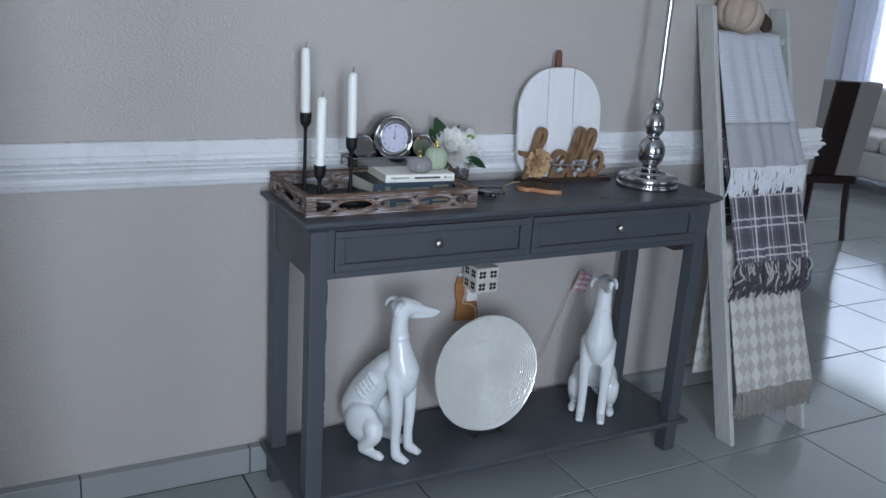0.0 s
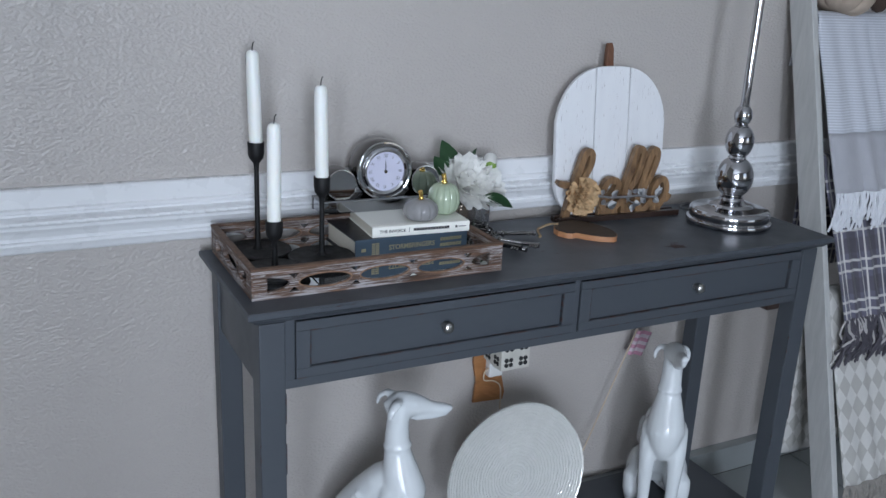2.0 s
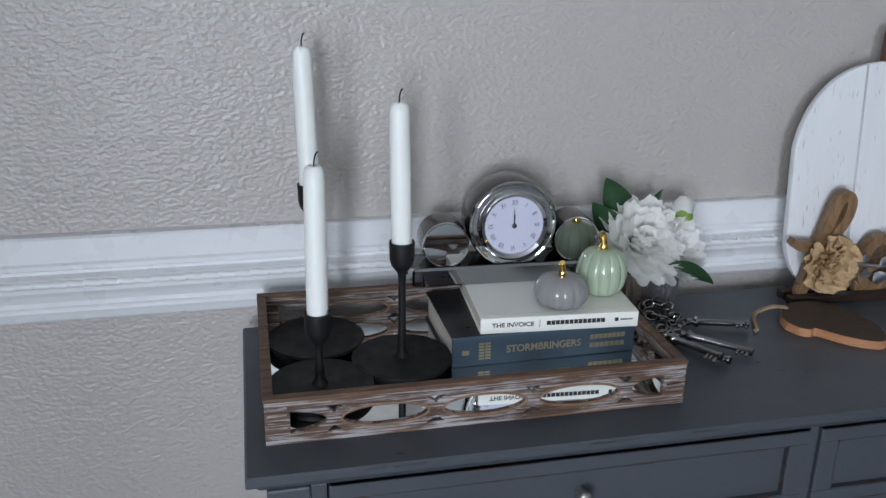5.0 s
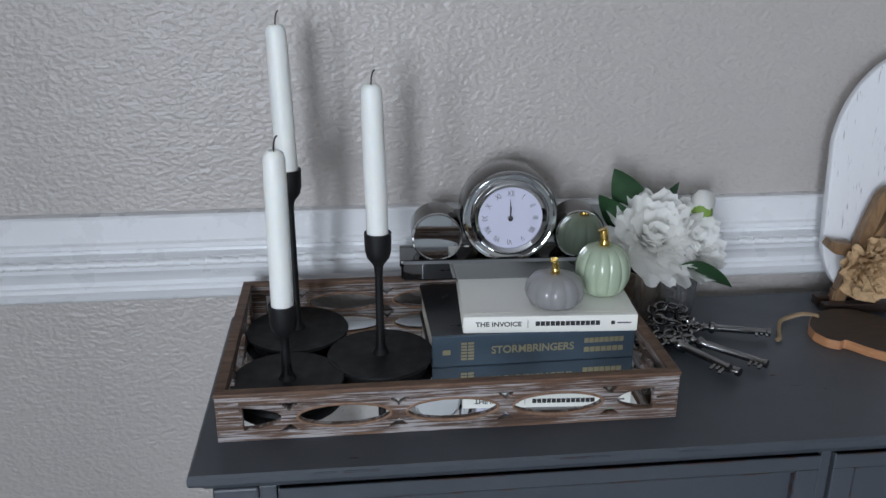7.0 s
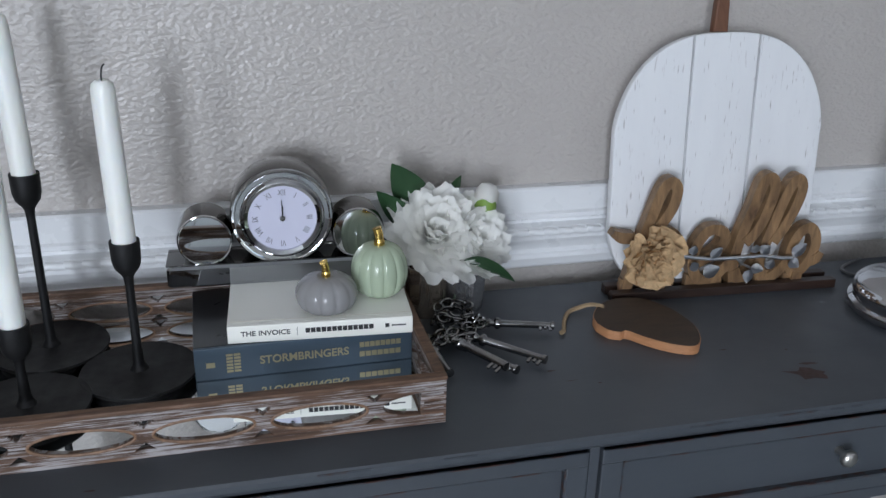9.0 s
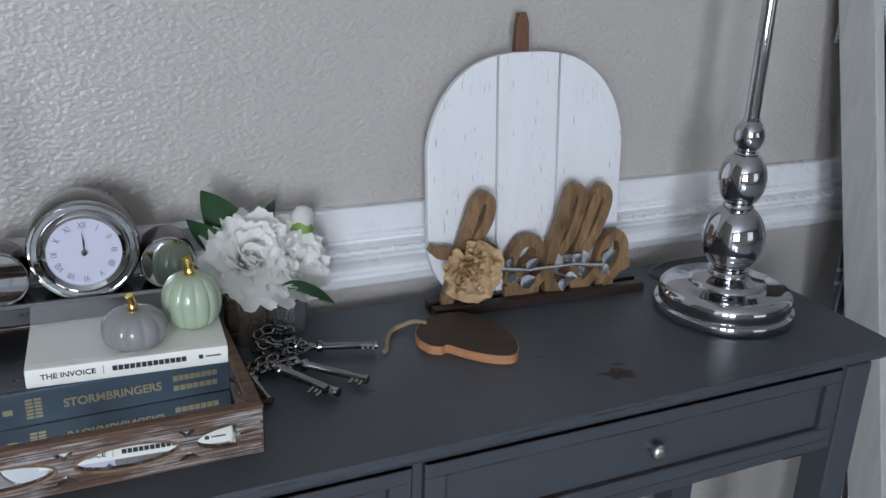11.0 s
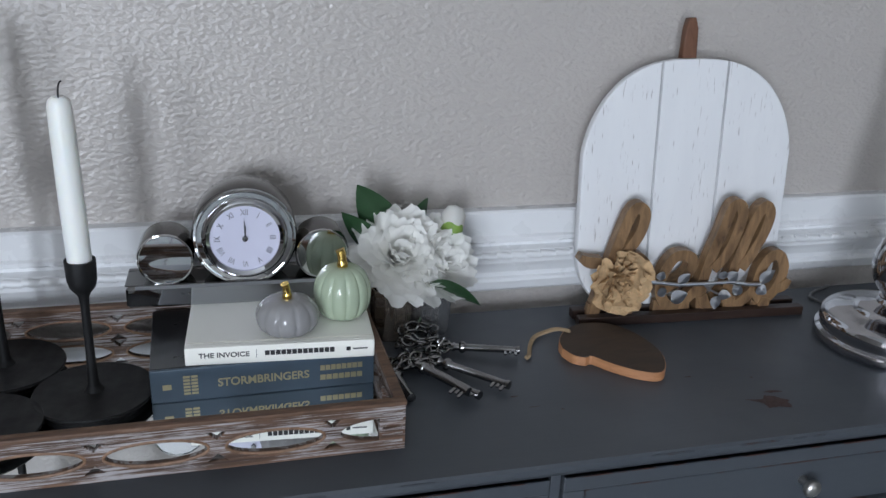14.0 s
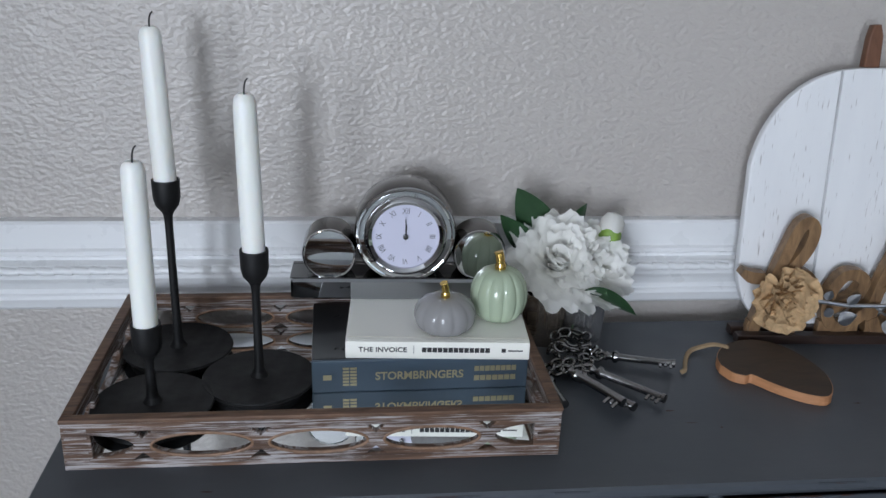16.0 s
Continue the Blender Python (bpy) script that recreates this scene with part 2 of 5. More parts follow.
M = {
    "wall": mat_wall(), "trim": mat_trim(), "bead": mat_rope_bead(), "console": mat_console(), "worn": mat_worn(),
    "tray": mat_tray(), "tray_edge": mat_tray_edge(), "tile": mat_tile(), "plank": mat_white_plank(),
    "rim_wood": mat_wood("bare_tan_wood", (0.13, 0.070, 0.040), (0.30, 0.175, 0.105), 0.55, (6, 6, 6), 20),
    "mirror": mat_simple("mirror_glass", (0.86, 0.88, 0.88), 0.02, 1.0, 0.01),
    "bar_mirror": mat_simple("dark_bar_mirror", (0.36, 0.37, 0.39), 0.03, 1.0, 0.03),
    "grey_mirror": mat_simple("grey_mirror", (0.64, 0.65, 0.66), 0.03, 1.0, 0.02),
    "dark_mirror": mat_simple("smoked_mirror", (0.15, 0.145, 0.14), 0.05, 1.0, 0.05),
    "chrome": mat_simple("polished_chrome", (0.52, 0.52, 0.54), 0.04, 1.0, 0.03),
    "nickel": mat_simple("brushed_nickel", (0.55, 0.53, 0.50), 0.3, 1.0),
    "pewter": mat_simple("aged_pewter", (0.27, 0.265, 0.265), 0.17, 1.0, 0.35, 60, 0.12, 200),
    "silver": mat_simple("galvanised_metal", (0.66, 0.68, 0.72), 0.35, 1.0, 0.1),
    "gold": mat_simple("gold_paint", (0.80, 0.55, 0.16), 0.22, 1.0, 0.08),
    "iron": mat_simple("matt_black_iron", (0.007, 0.007, 0.0075), 0.55, 0.0, 0.2, 30, 0.06, Specular_IOR_Level=0.32),
    "wax": Nodes("white_candle_wax", (0.86, 0.87, 0.83), 0.42, Subsurface_Weight=0.25, Subsurface_Radius=(0.01, 0.008, 0.006)).m,
    "wick": mat_simple("burnt_wick", (0.02, 0.02, 0.02), 0.9),
    "ceramic": mat_simple("white_glazed_ceramic", (0.70, 0.725, 0.73), 0.11, 0.0, 0.02, 5),
    "grey_glaze": mat_simple("grey_glaze", (0.29, 0.285, 0.285), 0.16, 0.0, 0.12, 22),
    "green_glaze": mat_simple("pale_green_glaze", (0.40, 0.475, 0.345), 0.13, 0.0, 0.10, 22),
    "paper": mat_simple("book_paper", (0.72, 0.68, 0.58), 0.8, 0.0, 0.08, 200),
    "navy": mat_simple("navy_book_jacket", (0.062, 0.095, 0.13), 0.38, 0.0, 0.1, 10, 0.05),
    "jacket_black": mat_simple("black_book_jacket", (0.012, 0.012, 0.014), 0.3),
    "cream": mat_simple("cream_book_cover", (0.88, 0.87, 0.80), 0.5, 0.0, 0.04, 8),
    "ink": mat_simple("black_ink", (0.02, 0.02, 0.022), 0.6),
    "numeral_ink": mat_simple("grey_numeral_ink", (0.10, 0.10, 0.12), 0.5),
    "foil": mat_simple("gold_foil", (0.48, 0.42, 0.26), 0.4, 0.6),
    "dial": mat_simple("white_dial", (0.60, 0.60, 0.72), 0.2, 0.0, 0.01, Coat_Weight=0.5, Coat_Roughness=0.03),
    "petal": Nodes("white_silk_petal", (0.97, 0.965, 0.935), 0.6).m,
    "leaf": mat_simple("dark_green_silk_leaf", (0.022, 0.062, 0.024), 0.42, 0.0, 0.35, 40),
    "bud": mat_simple("green_bud", (0.20, 0.32, 0.06), 0.5, 0.0, 0.3, 60),
    "sepal": mat_simple("brown_sepal", (0.25, 0.12, 0.05), 0.6),
    "glass": mat_simple("silver_mercury_glass", (0.66, 0.66, 0.67), 0.14, 0.9, 0.30, 60, 0.10, 120),
    "amber_glass": mat_simple("brown_mercury_glass", (0.55, 0.47, 0.39), 0.16, 0.9, 0.40, 60, 0.10, 120),
    "hello": mat_wood("mango_wood", (0.075, 0.040, 0.020), (0.335, 0.20, 0.098), 0.45, (5, 3, 1.2), 16, 0.35),
    "dark_wood": mat_wood("dark_stained_wood", (0.018, 0.010, 0.008), (0.04, 0.022, 0.016), 0.4),
    "bark_top": mat_wood("brown_stained_top", (0.034, 0.020, 0.012), (0.066, 0.040, 0.023), 0.7, (2, 6, 6), 10),
    "copper_edge": mat_wood("orange_wood_edge", (0.36, 0.16, 0.07), (0.55, 0.27, 0.13), 0.45, (2, 2, 8), 14),
    "stem_wood": mat_wood("brown_stem_wood", (0.10, 0.045, 0.025), (0.20, 0.09, 0.05), 0.55, (4, 4, 1), 20),
    "bare_chip": mat_simple("bare_brown_wood", (0.045, 0.020, 0.016), 0.6, 0.0, 0.4, 90),
    "burlap": mat_simple("burlap", (0.60, 0.41, 0.225), 0.9, 0.0, 0.40, 150, 1.0, 620),
    "twine": mat_simple("jute_twine", (0.34, 0.24, 0.14), 0.9, 0.0, 0.25, 300, 0.6, 500),
    "ladder": mat_wood("whitewashed_ladder_wood", (0.40, 0.40, 0.385), (0.52, 0.52, 0.50), 0.7, (6, 6, 0.8), 10),
    "cord_grey": mat_simple("grey_cord_plastic", (0.16, 0.16, 0.165), 0.4),
    "grout": mat_simple("dark_grout", (0.07, 0.065, 0.06), 0.9),
    "plastic": mat_simple("white_plastic", (0.74, 0.74, 0.72), 0.35, 0.0, 0.03),
    "filigree": mat_simple("antique_white_metal", (0.60, 0.58, 0.52), 0.45, 0.0, 0.3, 40),
    "hole_shade": mat_simple("painted_hole_shade", (0.02, 0.02, 0.02), 0.8),
    "tan_board": mat_wood("orange_brown_board", (0.28, 0.12, 0.04), (0.44, 0.20, 0.075), 0.5, (2, 2, 6), 10),
    "stick": mat_simple("pale_wood_stick", (0.55, 0.45, 0.33), 0.7),
    "flag_pink": mat_simple("red_flag_cloth", (0.50, 0.25, 0.33), 0.8),
    "flag_white": mat_simple("white_flag_cloth", (0.60, 0.52, 0.56), 0.8),
    "flag_blue": mat_simple("blue_flag_cloth", (0.16, 0.15, 0.28), 0.8),
    "wire": mat_simple("dark_wire", (0.05, 0.045, 0.04), 0.4, 0.8),
    "stripe_cloth": mat_cloth("grey_striped_cotton", (0.45, 0.46, 0.50), (0.59, 0.61, 0.655), 48, "stripes"),
    "grey_cloth": mat_cloth("plain_grey_cotton", (0.36, 0.36, 0.385), (0.42, 0.42, 0.445), 40, "plain"),
    "white_yarn": mat_simple("white_cotton_yarn", (0.70, 0.71, 0.74), 0.9, 0.0, 0.1, 60),
    "plaid_cloth": mat_cloth("grey_plaid_wool", (0.115, 0.11, 0.15), (0.60, 0.58, 0.55), 7.5, "plaid"),
    "dark_yarn": mat_simple("charcoal_yarn", (0.075, 0.07, 0.082), 0.95, 0.0, 0.5, 90),
    "pale_yarn": mat_simple("pale_grey_yarn", (0.42, 0.40, 0.39), 0.95, 0.0, 0.3, 90),
    "diamond_cloth": mat_cloth("beige_diamond_knit", (0.38, 0.365, 0.335), (0.60, 0.59, 0.56), 25, "diamond"),
    "taupe_yarn": mat_simple("taupe_yarn", (0.27, 0.25, 0.225), 0.95, 0.0, 0.3, 90),
    "pumpkin_cloth": mat_simple("beige_plush", (0.42, 0.34, 0.27), 0.95, 0.0, 0.12, 40, 0.4, 300),
    "brown_plush": mat_simple("dark_brown_plush", (0.05, 0.03, 0.022), 0.95),
    "chair_wood": mat_wood("dark_mahogany", (0.010, 0.003, 0.003), (0.022, 0.007, 0.006), 0.45),
    "chair_cloth": mat_simple("taupe_upholstery", (0.30, 0.28, 0.26), 0.9, 0.0, 0.08, 60, 0.3, 400),
    "sofa": mat_simple("cream_upholstery", (0.62, 0.59, 0.56), 0.9, 0.0, 0.06, 40, 0.3, 300),
    "blue_cloth": mat_simple("slate_blue_cushion", (0.16, 0.17, 0.24), 0.9, 0.0, 0.15, 50),
    "curtain": Nodes("sheer_white_curtain", (0.85, 0.86, 0.9), 0.9, Transmission_Weight=0.0).m,
    "ceiling": mat_simple("white_ceiling_paint", (0.78, 0.77, 0.75), 0.8, 0.0, 0.03, 20, 0.3, 60),
    "pale_wall": mat_simple("pale_grey_paint", (0.60, 0.60, 0.62), 0.6, 0.0, 0.03, 3, 0.25, 70),
    "pane": mat_glass("window_glass", (0.98, 0.99, 1.0), 0.0),
}


def let_through(material, colour, share):
    """Thin stuff through which some light passes."""
    t = material.node_tree
    trans = t.nodes.new("ShaderNodeBsdfTranslucent")
    trans.inputs[0].default_value = rgb(colour)
    both = t.nodes.new("ShaderNodeMixShader")
    both.inputs[0].default_value = share
    t.links.new(t.nodes["Principled BSDF"].outputs[0], both.inputs[1])
    t.links.new(trans.outputs[0], both.inputs[2])
    t.links.new(both.outputs[0], t.nodes["Material Output"].inputs[0])


let_through(M["curtain"], (0.9, 0.92, 0.98), 0.55)
let_through(M["petal"], (0.98, 0.975, 0.95), 0.46)


# ---- shapes ----
def part(name, bm, material, parent=None, label="", smooth=False, at=None):
    if isinstance(bm, bpy.types.Mesh):
        me = bm
        me.name = name
    else:
        me = bpy.data.meshes.new(name)
        bm.normal_update()
        bm.to_mesh(me)
        bm.free()
    if smooth:
        me.polygons.foreach_set("use_smooth", [True] * len(me.polygons))
        me.set_sharp_from_angle(angle=radians(42))
    if not me.materials:
        me.materials.append(M[material])
    ob = new(name, me)
    if at is not None:
        ob.matrix_basis = at
    if parent is not None:
        ob.parent = parent
    if label:
        ob["label"] = label
    return ob


def thing(name, at, label, category, group="", kind=""):
    ob = new(name)
    ob.empty_display_size = 0.05
    ob.matrix_basis = at
    return tagged(ob, label, category, group, kind)


def box(x0, x1, y0, y1, z0, z1, bevel=0.0, segs=2, bm=None):
    own = bmesh.new()
    bmesh.ops.create_cube(own, size=1.0, matrix=Matrix.Translation(((x0 + x1) / 2, (y0 + y1) / 2, (z0 + z1) / 2)) @ Matrix.Diagonal((abs(x1 - x0), abs(y1 - y0), abs(z1 - z0), 1)))
    if bevel:
        bmesh.ops.bevel(own, geom=own.edges[:], offset=bevel, segments=segs, profile=0.5, affect="EDGES")
    return merge(bm, own) if bm is not None else own


def merge(bm, other):
    me = bpy.data.meshes.new("tmp")
    other.to_mesh(me)
    other.free()
    bm.from_mesh(me)
    bpy.data.meshes.remove(me)
    return bm


def lathe(profile, segs=40, bm=None, m=None, wobble=None):
    """profile: (radius, z) pairs turned round z."""
    own = bmesh.new()
    rings = []
    for r, z in profile:
        if r < 1e-5:
            rings.append([own.verts.new((0, 0, z))])
        else:
            rings.append([own.verts.new(((r if not wobble else r * wobble(2 * math.pi * i / segs, z)) * math.cos(2 * math.pi * i / segs), (r if not wobble else r * wobble(2 * math.pi * i / segs, z)) * math.sin(2 * math.pi * i / segs), z)) for i in range(segs)])
    for a, b in zip(rings, rings[1:]):
        for i in range(segs):
            j = (i + 1) % segs
            if len(a) == 1 and len(b) > 1:
                own.faces.new((a[0], b[i], b[j]))
            elif len(b) == 1 and len(a) > 1:
                own.faces.new((a[i], a[j], b[0]))
            elif len(a) > 1:
                own.faces.new((a[i], a[j], b[j], b[i]))
    bmesh.ops.recalc_face_normals(own, faces=own.faces[:])
    if m is not None:
        bmesh.ops.transform(own, matrix=m, verts=own.verts[:])
    return merge(bm, own) if bm is not None else own


def smooth_line(pts, steps=6):
    """A Catmull-Rom line through the points."""
    p = [Vector(q) for q in pts]
    p = [2 * p[0] - p[1]] + p + [2 * p[-1] - p[-2]]
    out = []
    for a, b, c, d in zip(p, p[1:], p[2:], p[3:]):
        for k in range(steps):
            t = k / steps
            out.append(0.5 * (2 * b + (c - a) * t + (2 * a - 5 * b + 4 * c - d) * t * t + (3 * b - a - 3 * c + d) * t**3))
    return out + [p[-2]]


def tube(pts, radius, segs=8, bm=None, flat=1.0, caps=True):
    """A tube along points; radius: a number or one for each point (also pairs for an oval)."""
    own = bmesh.new()
    pts = [Vector(p) for p in pts]
    n = len(pts)
    rad = [radius] * n if isinstance(radius, (int, float)) else list(radius)
    rings, side = [], None
    for i, p in enumerate(pts):
        d = (pts[min(i + 1, n - 1)] - pts[max(i - 1, 0)]).normalized()
        ref = side if side is not None else (Vector((0, 0, 1)) if abs(d.z) < 0.9 else Vector((0, 1, 0)))
        side = (ref - d * ref.dot(d)).normalized()
        up = d.cross(side)
        ra, rb = rad[i] if isinstance(rad[i], tuple) else (rad[i], rad[i] * flat)
        rings.append([own.verts.new(p + side * ra * math.cos(2 * math.pi * k / segs) + up * rb * math.sin(2 * math.pi * k / segs)) for k in range(segs)])
    for a, b in zip(rings, rings[1:]):
        for k in range(segs):
            own.faces.new((a[k], a[(k + 1) % segs], b[(k + 1) % segs], b[k]))
    if caps:
        own.faces.new(rings[0][::-1]), own.faces.new(rings[-1])
    bmesh.ops.recalc_face_normals(own, faces=own.faces[:])
    return merge(bm, own) if bm is not None else own


def cut_plate(outer, holes=(), depth=0.01, bevel=0.001):
    """A plate in the local xz plane, its thickness along y, with real holes."""
    cu = bpy.data.curves.new("plate", "CURVE")
    cu.dimensions, cu.fill_mode, cu.extrude, cu.bevel_depth, cu.bevel_resolution, cu.offset = "2D", "BOTH", depth / 2 - bevel, bevel, 1, -bevel
    for loop in (outer, *holes):
        s = cu.splines.new("POLY")
        s.points.add(len(loop) - 1)
        for q, (u, v) in zip(s.points, loop):
            q.co = (u, v, 0, 1)
        s.use_cyclic_u = True
    ob = bpy.data.objects.new("plate", cu)
    scene.collection.objects.link(ob)
    dg = bpy.context.evaluated_depsgraph_get()
    me = bpy.data.meshes.new_from_object(ob.evaluated_get(dg))
    bpy.data.objects.remove(ob)
    bpy.data.curves.remove(cu)
    me.transform(Matrix.Rotation(radians(90), 4, "X"))
    me.materials.clear()
    return me


def lettering(text, height, depth=0.0004, spread=1.0, width=None, bold=0.03):
    """Raised letters in the local xz plane, facing -y, from the built-in font; width: the length to fill."""
    cu = bpy.data.curves.new("letters", "FONT")
    cu.body, cu.size, cu.extrude, cu.space_character, cu.offset = text, height / 0.7, depth, spread, bold * height
    ob = bpy.data.objects.new("letters", cu)
    scene.collection.objects.link(ob)
    dg = bpy.context.evaluated_depsgraph_get()
    me = bpy.data.meshes.new_from_object(ob.evaluated_get(dg))
    bpy.data.objects.remove(ob)
    xs = [v.co.x for v in me.vertices]
    me.transform(Matrix.Translation((-min(xs), 0, 0)))
    if width:
        me.transform(Matrix.Diagonal((width / (max(xs) - min(xs)), 1, 1, 1)))
    me.transform(Matrix.Rotation(radians(90), 4, "X"))
    me.materials.clear()
    return me


def ellipse(cx, cz, a, b, n=28):
    return [(cx + a * math.cos(2 * math.pi * i / n), cz + b * math.sin(2 * math.pi * i / n)) for i in range(n)]


def sweep_x(profile, x0, x1, bm=None, steps=1):
    """A closed (y, z) profile drawn along x."""
    own = bmesh.new()
    rings = [[own.verts.new((x0 + (x1 - x0) * k / steps, y, z)) for y, z in profile] for k in range(steps + 1)]
    n = len(profile)
    for a, b in zip(rings, rings[1:]):
        for i in range(n):
            own.faces.new((a[i], a[(i + 1) % n], b[(i + 1) % n], b[i]))
    own.faces.new(rings[0]), own.faces.new(rings[-1][::-1])
    bmesh.ops.recalc_face_normals(own, faces=own.faces[:])
    return merge(bm, own) if bm is not None else own


def blobs(pieces, voxel, smooth_by=6):
    """Fuses closed pieces into one smooth skin."""
    bm = bmesh.new()
    for p in pieces:
        merge(bm, p)
    me = bpy.data.meshes.new("skin")
    bm.to_mesh(me)
    bm.free()
    ob = bpy.data.objects.new("skin", me)
    scene.collection.objects.link(ob)
    r = ob.modifiers.new("fuse", "REMESH")
    r.mode, r.voxel_size = "VOXEL", voxel
    s = ob.modifiers.new("soft", "SMOOTH")
    s.factor, s.iterations = 0.5, smooth_by
    dg = bpy.context.evaluated_depsgraph_get()
    out = bpy.data.meshes.new_from_object(ob.evaluated_get(dg))
    bpy.data.objects.remove(ob)
    bpy.data.meshes.remove(me)
    return out


def ball(x, y, z, a, b=None, c=None, rot=None, segs=20):
    bm = bmesh.new()
    m = Matrix.Translation((x, y, z)) @ (rot or Matrix.Identity(4)) @ Matrix.Diagonal((a, b or a, c or a, 1))
    bmesh.ops.create_uvsphere(bm, u_segments=segs, v_segments=segs * 2 // 3, radius=1.0, matrix=m)
    return bm


# ---- the room ----
WALL_Y, WALL_END, TOP = 0.135, 1.53, 0.83
G = -0.016  # level of the tiled floor


def wall_box(name, label, x0, x1, y0, y1, z0, z1, material):
    return tagged(part(name, box(x0, x1, y0, y1, z0, z1), material), label, "wall", kind="structure")


wall_box("wall_north", "greige wall with an orange peel paint texture", -1.75, WALL_END, WALL_Y, WALL_Y + 0.14, G, 2.7, "wall")
# out of view: an added wall that shades the left end of the north wall
wall_box("wall_return", "unseen greige wall added to shade the left of the north wall", -1.49, -1.36, -1.45, WALL_Y, G, 2.7, "wall")
wall_box("wall_west", "greige wall closing the room", -4.0, -3.9, -4.5, 4.5, G, 2.7, "wall")
wall_box("wall_far", "pale grey wall behind the dining side", -4.0, 7.2, 4.5, 4.6, G, 2.7, "pale_wall")


def pierced_wall(name, label, along, pos, a0, a1, openings, material):
    """A wall with window openings: openings are (from, to, sill, head) along it."""
    bm = bmesh.new()

    def slab(p, q, z0, z1):
        if along == "x":
            box(p, q, pos, pos + 0.12, z0, z1, bm=bm)
        else:
            box(pos, pos + 0.12, p, q, z0, z1, bm=bm)

    here = a0
    for p, q, sill, head in openings:
        slab(here, p, G, 2.7), slab(p, q, G, sill), slab(p, q, head, 2.7)
        here = q
    slab(here, a1, G, 2.7)
    return tagged(part(name, bm, material), label, "wall", kind="structure")


BACK = [(-3.2, -2.3, 0.6, 2.3), (-2.0, -1.1, 0.6, 2.3), (1.2, 3.2, 0.6, 2.4)]
EAST = [(0.7, 4.1, 0.35, 2.45)]
pierced_wall("wall_south", "greige wall with windows behind the viewer", "x", -4.62, -4.0, 7.2, BACK, "wall")
pierced_wall("wall_east", "pale grey wall with a curtained window", "y", 7.2, -4.6, 4.6, EAST, "pale_wall")
tagged(part("ceiling", box(-4.0, 7.3, -4.6, 4.6, 2.7, 2.8), "ceiling"), "white painted ceiling", "ceiling", kind="structure")


def window_unit(name, w, h, m):
    win = thing(name, m, "white framed window with clear panes", "window", kind="structure")
    for nm, bx in (("window_frame", (0, 0.05, 0, h)), ("window_frame", (w - 0.05, w, 0, h)), ("window_frame", (0.05, w - 0.05, h - 0.05, h)), ("window_sill", (0.05, w - 0.05, 0, 0.05)), ("mullion", (w / 2 - 0.015, w / 2 + 0.015, 0.05, h - 0.05))):
        part(nm, box(bx[0], bx[1], -0.04, 0.04, bx[2], bx[3], 0.004), "trim", win)
    for k in range(2):
        p = part("pane", box(0.05 + k * (w / 2 - 0.035), w / 2 - 0.015 + k * (w / 2 - 0.035), -0.003, 0.003, 0.05, h - 0.05), "pane", win)
        p.visible_shadow = False


for i, (p, q, s, hd) in enumerate(BACK):
    window_unit(f"window_{i + 1}", q - p, hd - s, pose(p, -4.56, s))
window_unit("window_4", EAST[0][1] - EAST[0][0], EAST[0][3] - EAST[0][2], pose(7.26, EAST[0][0], EAST[0][2], 0, 0, 90))

# chair rail with its rope bead, wrapped round the end of the wall
W = WALL_Y
RAIL = [(W + 0.002, 0.963), (W - 0.016, 0.963), (W - 0.019, 0.960), (W - 0.019, 0.929), (W - 0.023, 0.926), (W - 0.023, 0.921), (W - 0.019, 0.918), (W - 0.019, 0.914),
        (W - 0.030, 0.911), (W - 0.035, 0.905), (W - 0.030, 0.899), (W - 0.026, 0.897), (W - 0.026, 0.891), (W - 0.021, 0.884), (W - 0.016, 0.874), (W - 0.016, 0.868),
        (W - 0.020, 0.866), (W - 0.022, 0.862), (W - 0.020, 0.857), (W - 0.011, 0.854), (W - 0.009, 0.846), (W - 0.005, 0.842), (W + 0.002, 0.841)]


def mitred_rail(profile, material, name, label):
    bm = bmesh.new()
    rings = []
    for x, grow in ((-1.36, 0), (WALL_END, 1)):
        rings.append([bm.verts.new((x + grow * (W - y), y, z)) for y, z in profile])
    rings.append([bm.verts.new((WALL_END + (W - y), W + 0.14, z)) for y, z in profile])
    n = len(profile)
    for a, b in zip(rings, rings[1:]):
        for i in range(n):
            bm.faces.new((a[i], a[(i + 1) % n], b[(i + 1) % n], b[i]))
    bm.faces.new(rings[0]), bm.faces.new(rings[-1][::-1])
    bmesh.ops.recalc_face_normals(bm, faces=bm.faces[:])
    return tagged(part(name, bm, material), label, "trim", kind="structure")


rail = mitred_rail(RAIL, "trim", "trim", "white moulded chair rail with a rope bead")
bead = bmesh.new()
rng = random.Random(4)
for k in range(150):
    x = -1.36 + k * 0.0208
    if x < WALL_END:
        tube([(x, W - 0.0335, 0.9062), (x + 0.010, W - 0.0345, 0.905 + rng.uniform(-0.0004, 0.0004)), (x + 0.0218, W - 0.0335, 0.9038)], [0.0046, 0.0052, 0.0046], 10, bead)
part("rope_bead", bead, "bead", rail, "twisted white rope bead", smooth=True)

# tiled skirting
skirt = thing("baseboard", pose(0, 0, G), "grey tile baseboard with dark joints", "baseboard", kind="structure")
x = -1.560
while x < WALL_END:
    x1 = min(x + 0.453, WALL_END)
    part("tile", box(max(x, -1.36), x1, WALL_Y - 0.031, WALL_Y + 0.001, 0.002, 0.082, 0.0015), "tile", skirt)
    x += 0.457
part("grout", box(-1.36, WALL_END - 0.002, WALL_Y - 0.028, WALL_Y + 0.001, 0.0, 0.080), "grout", skirt)
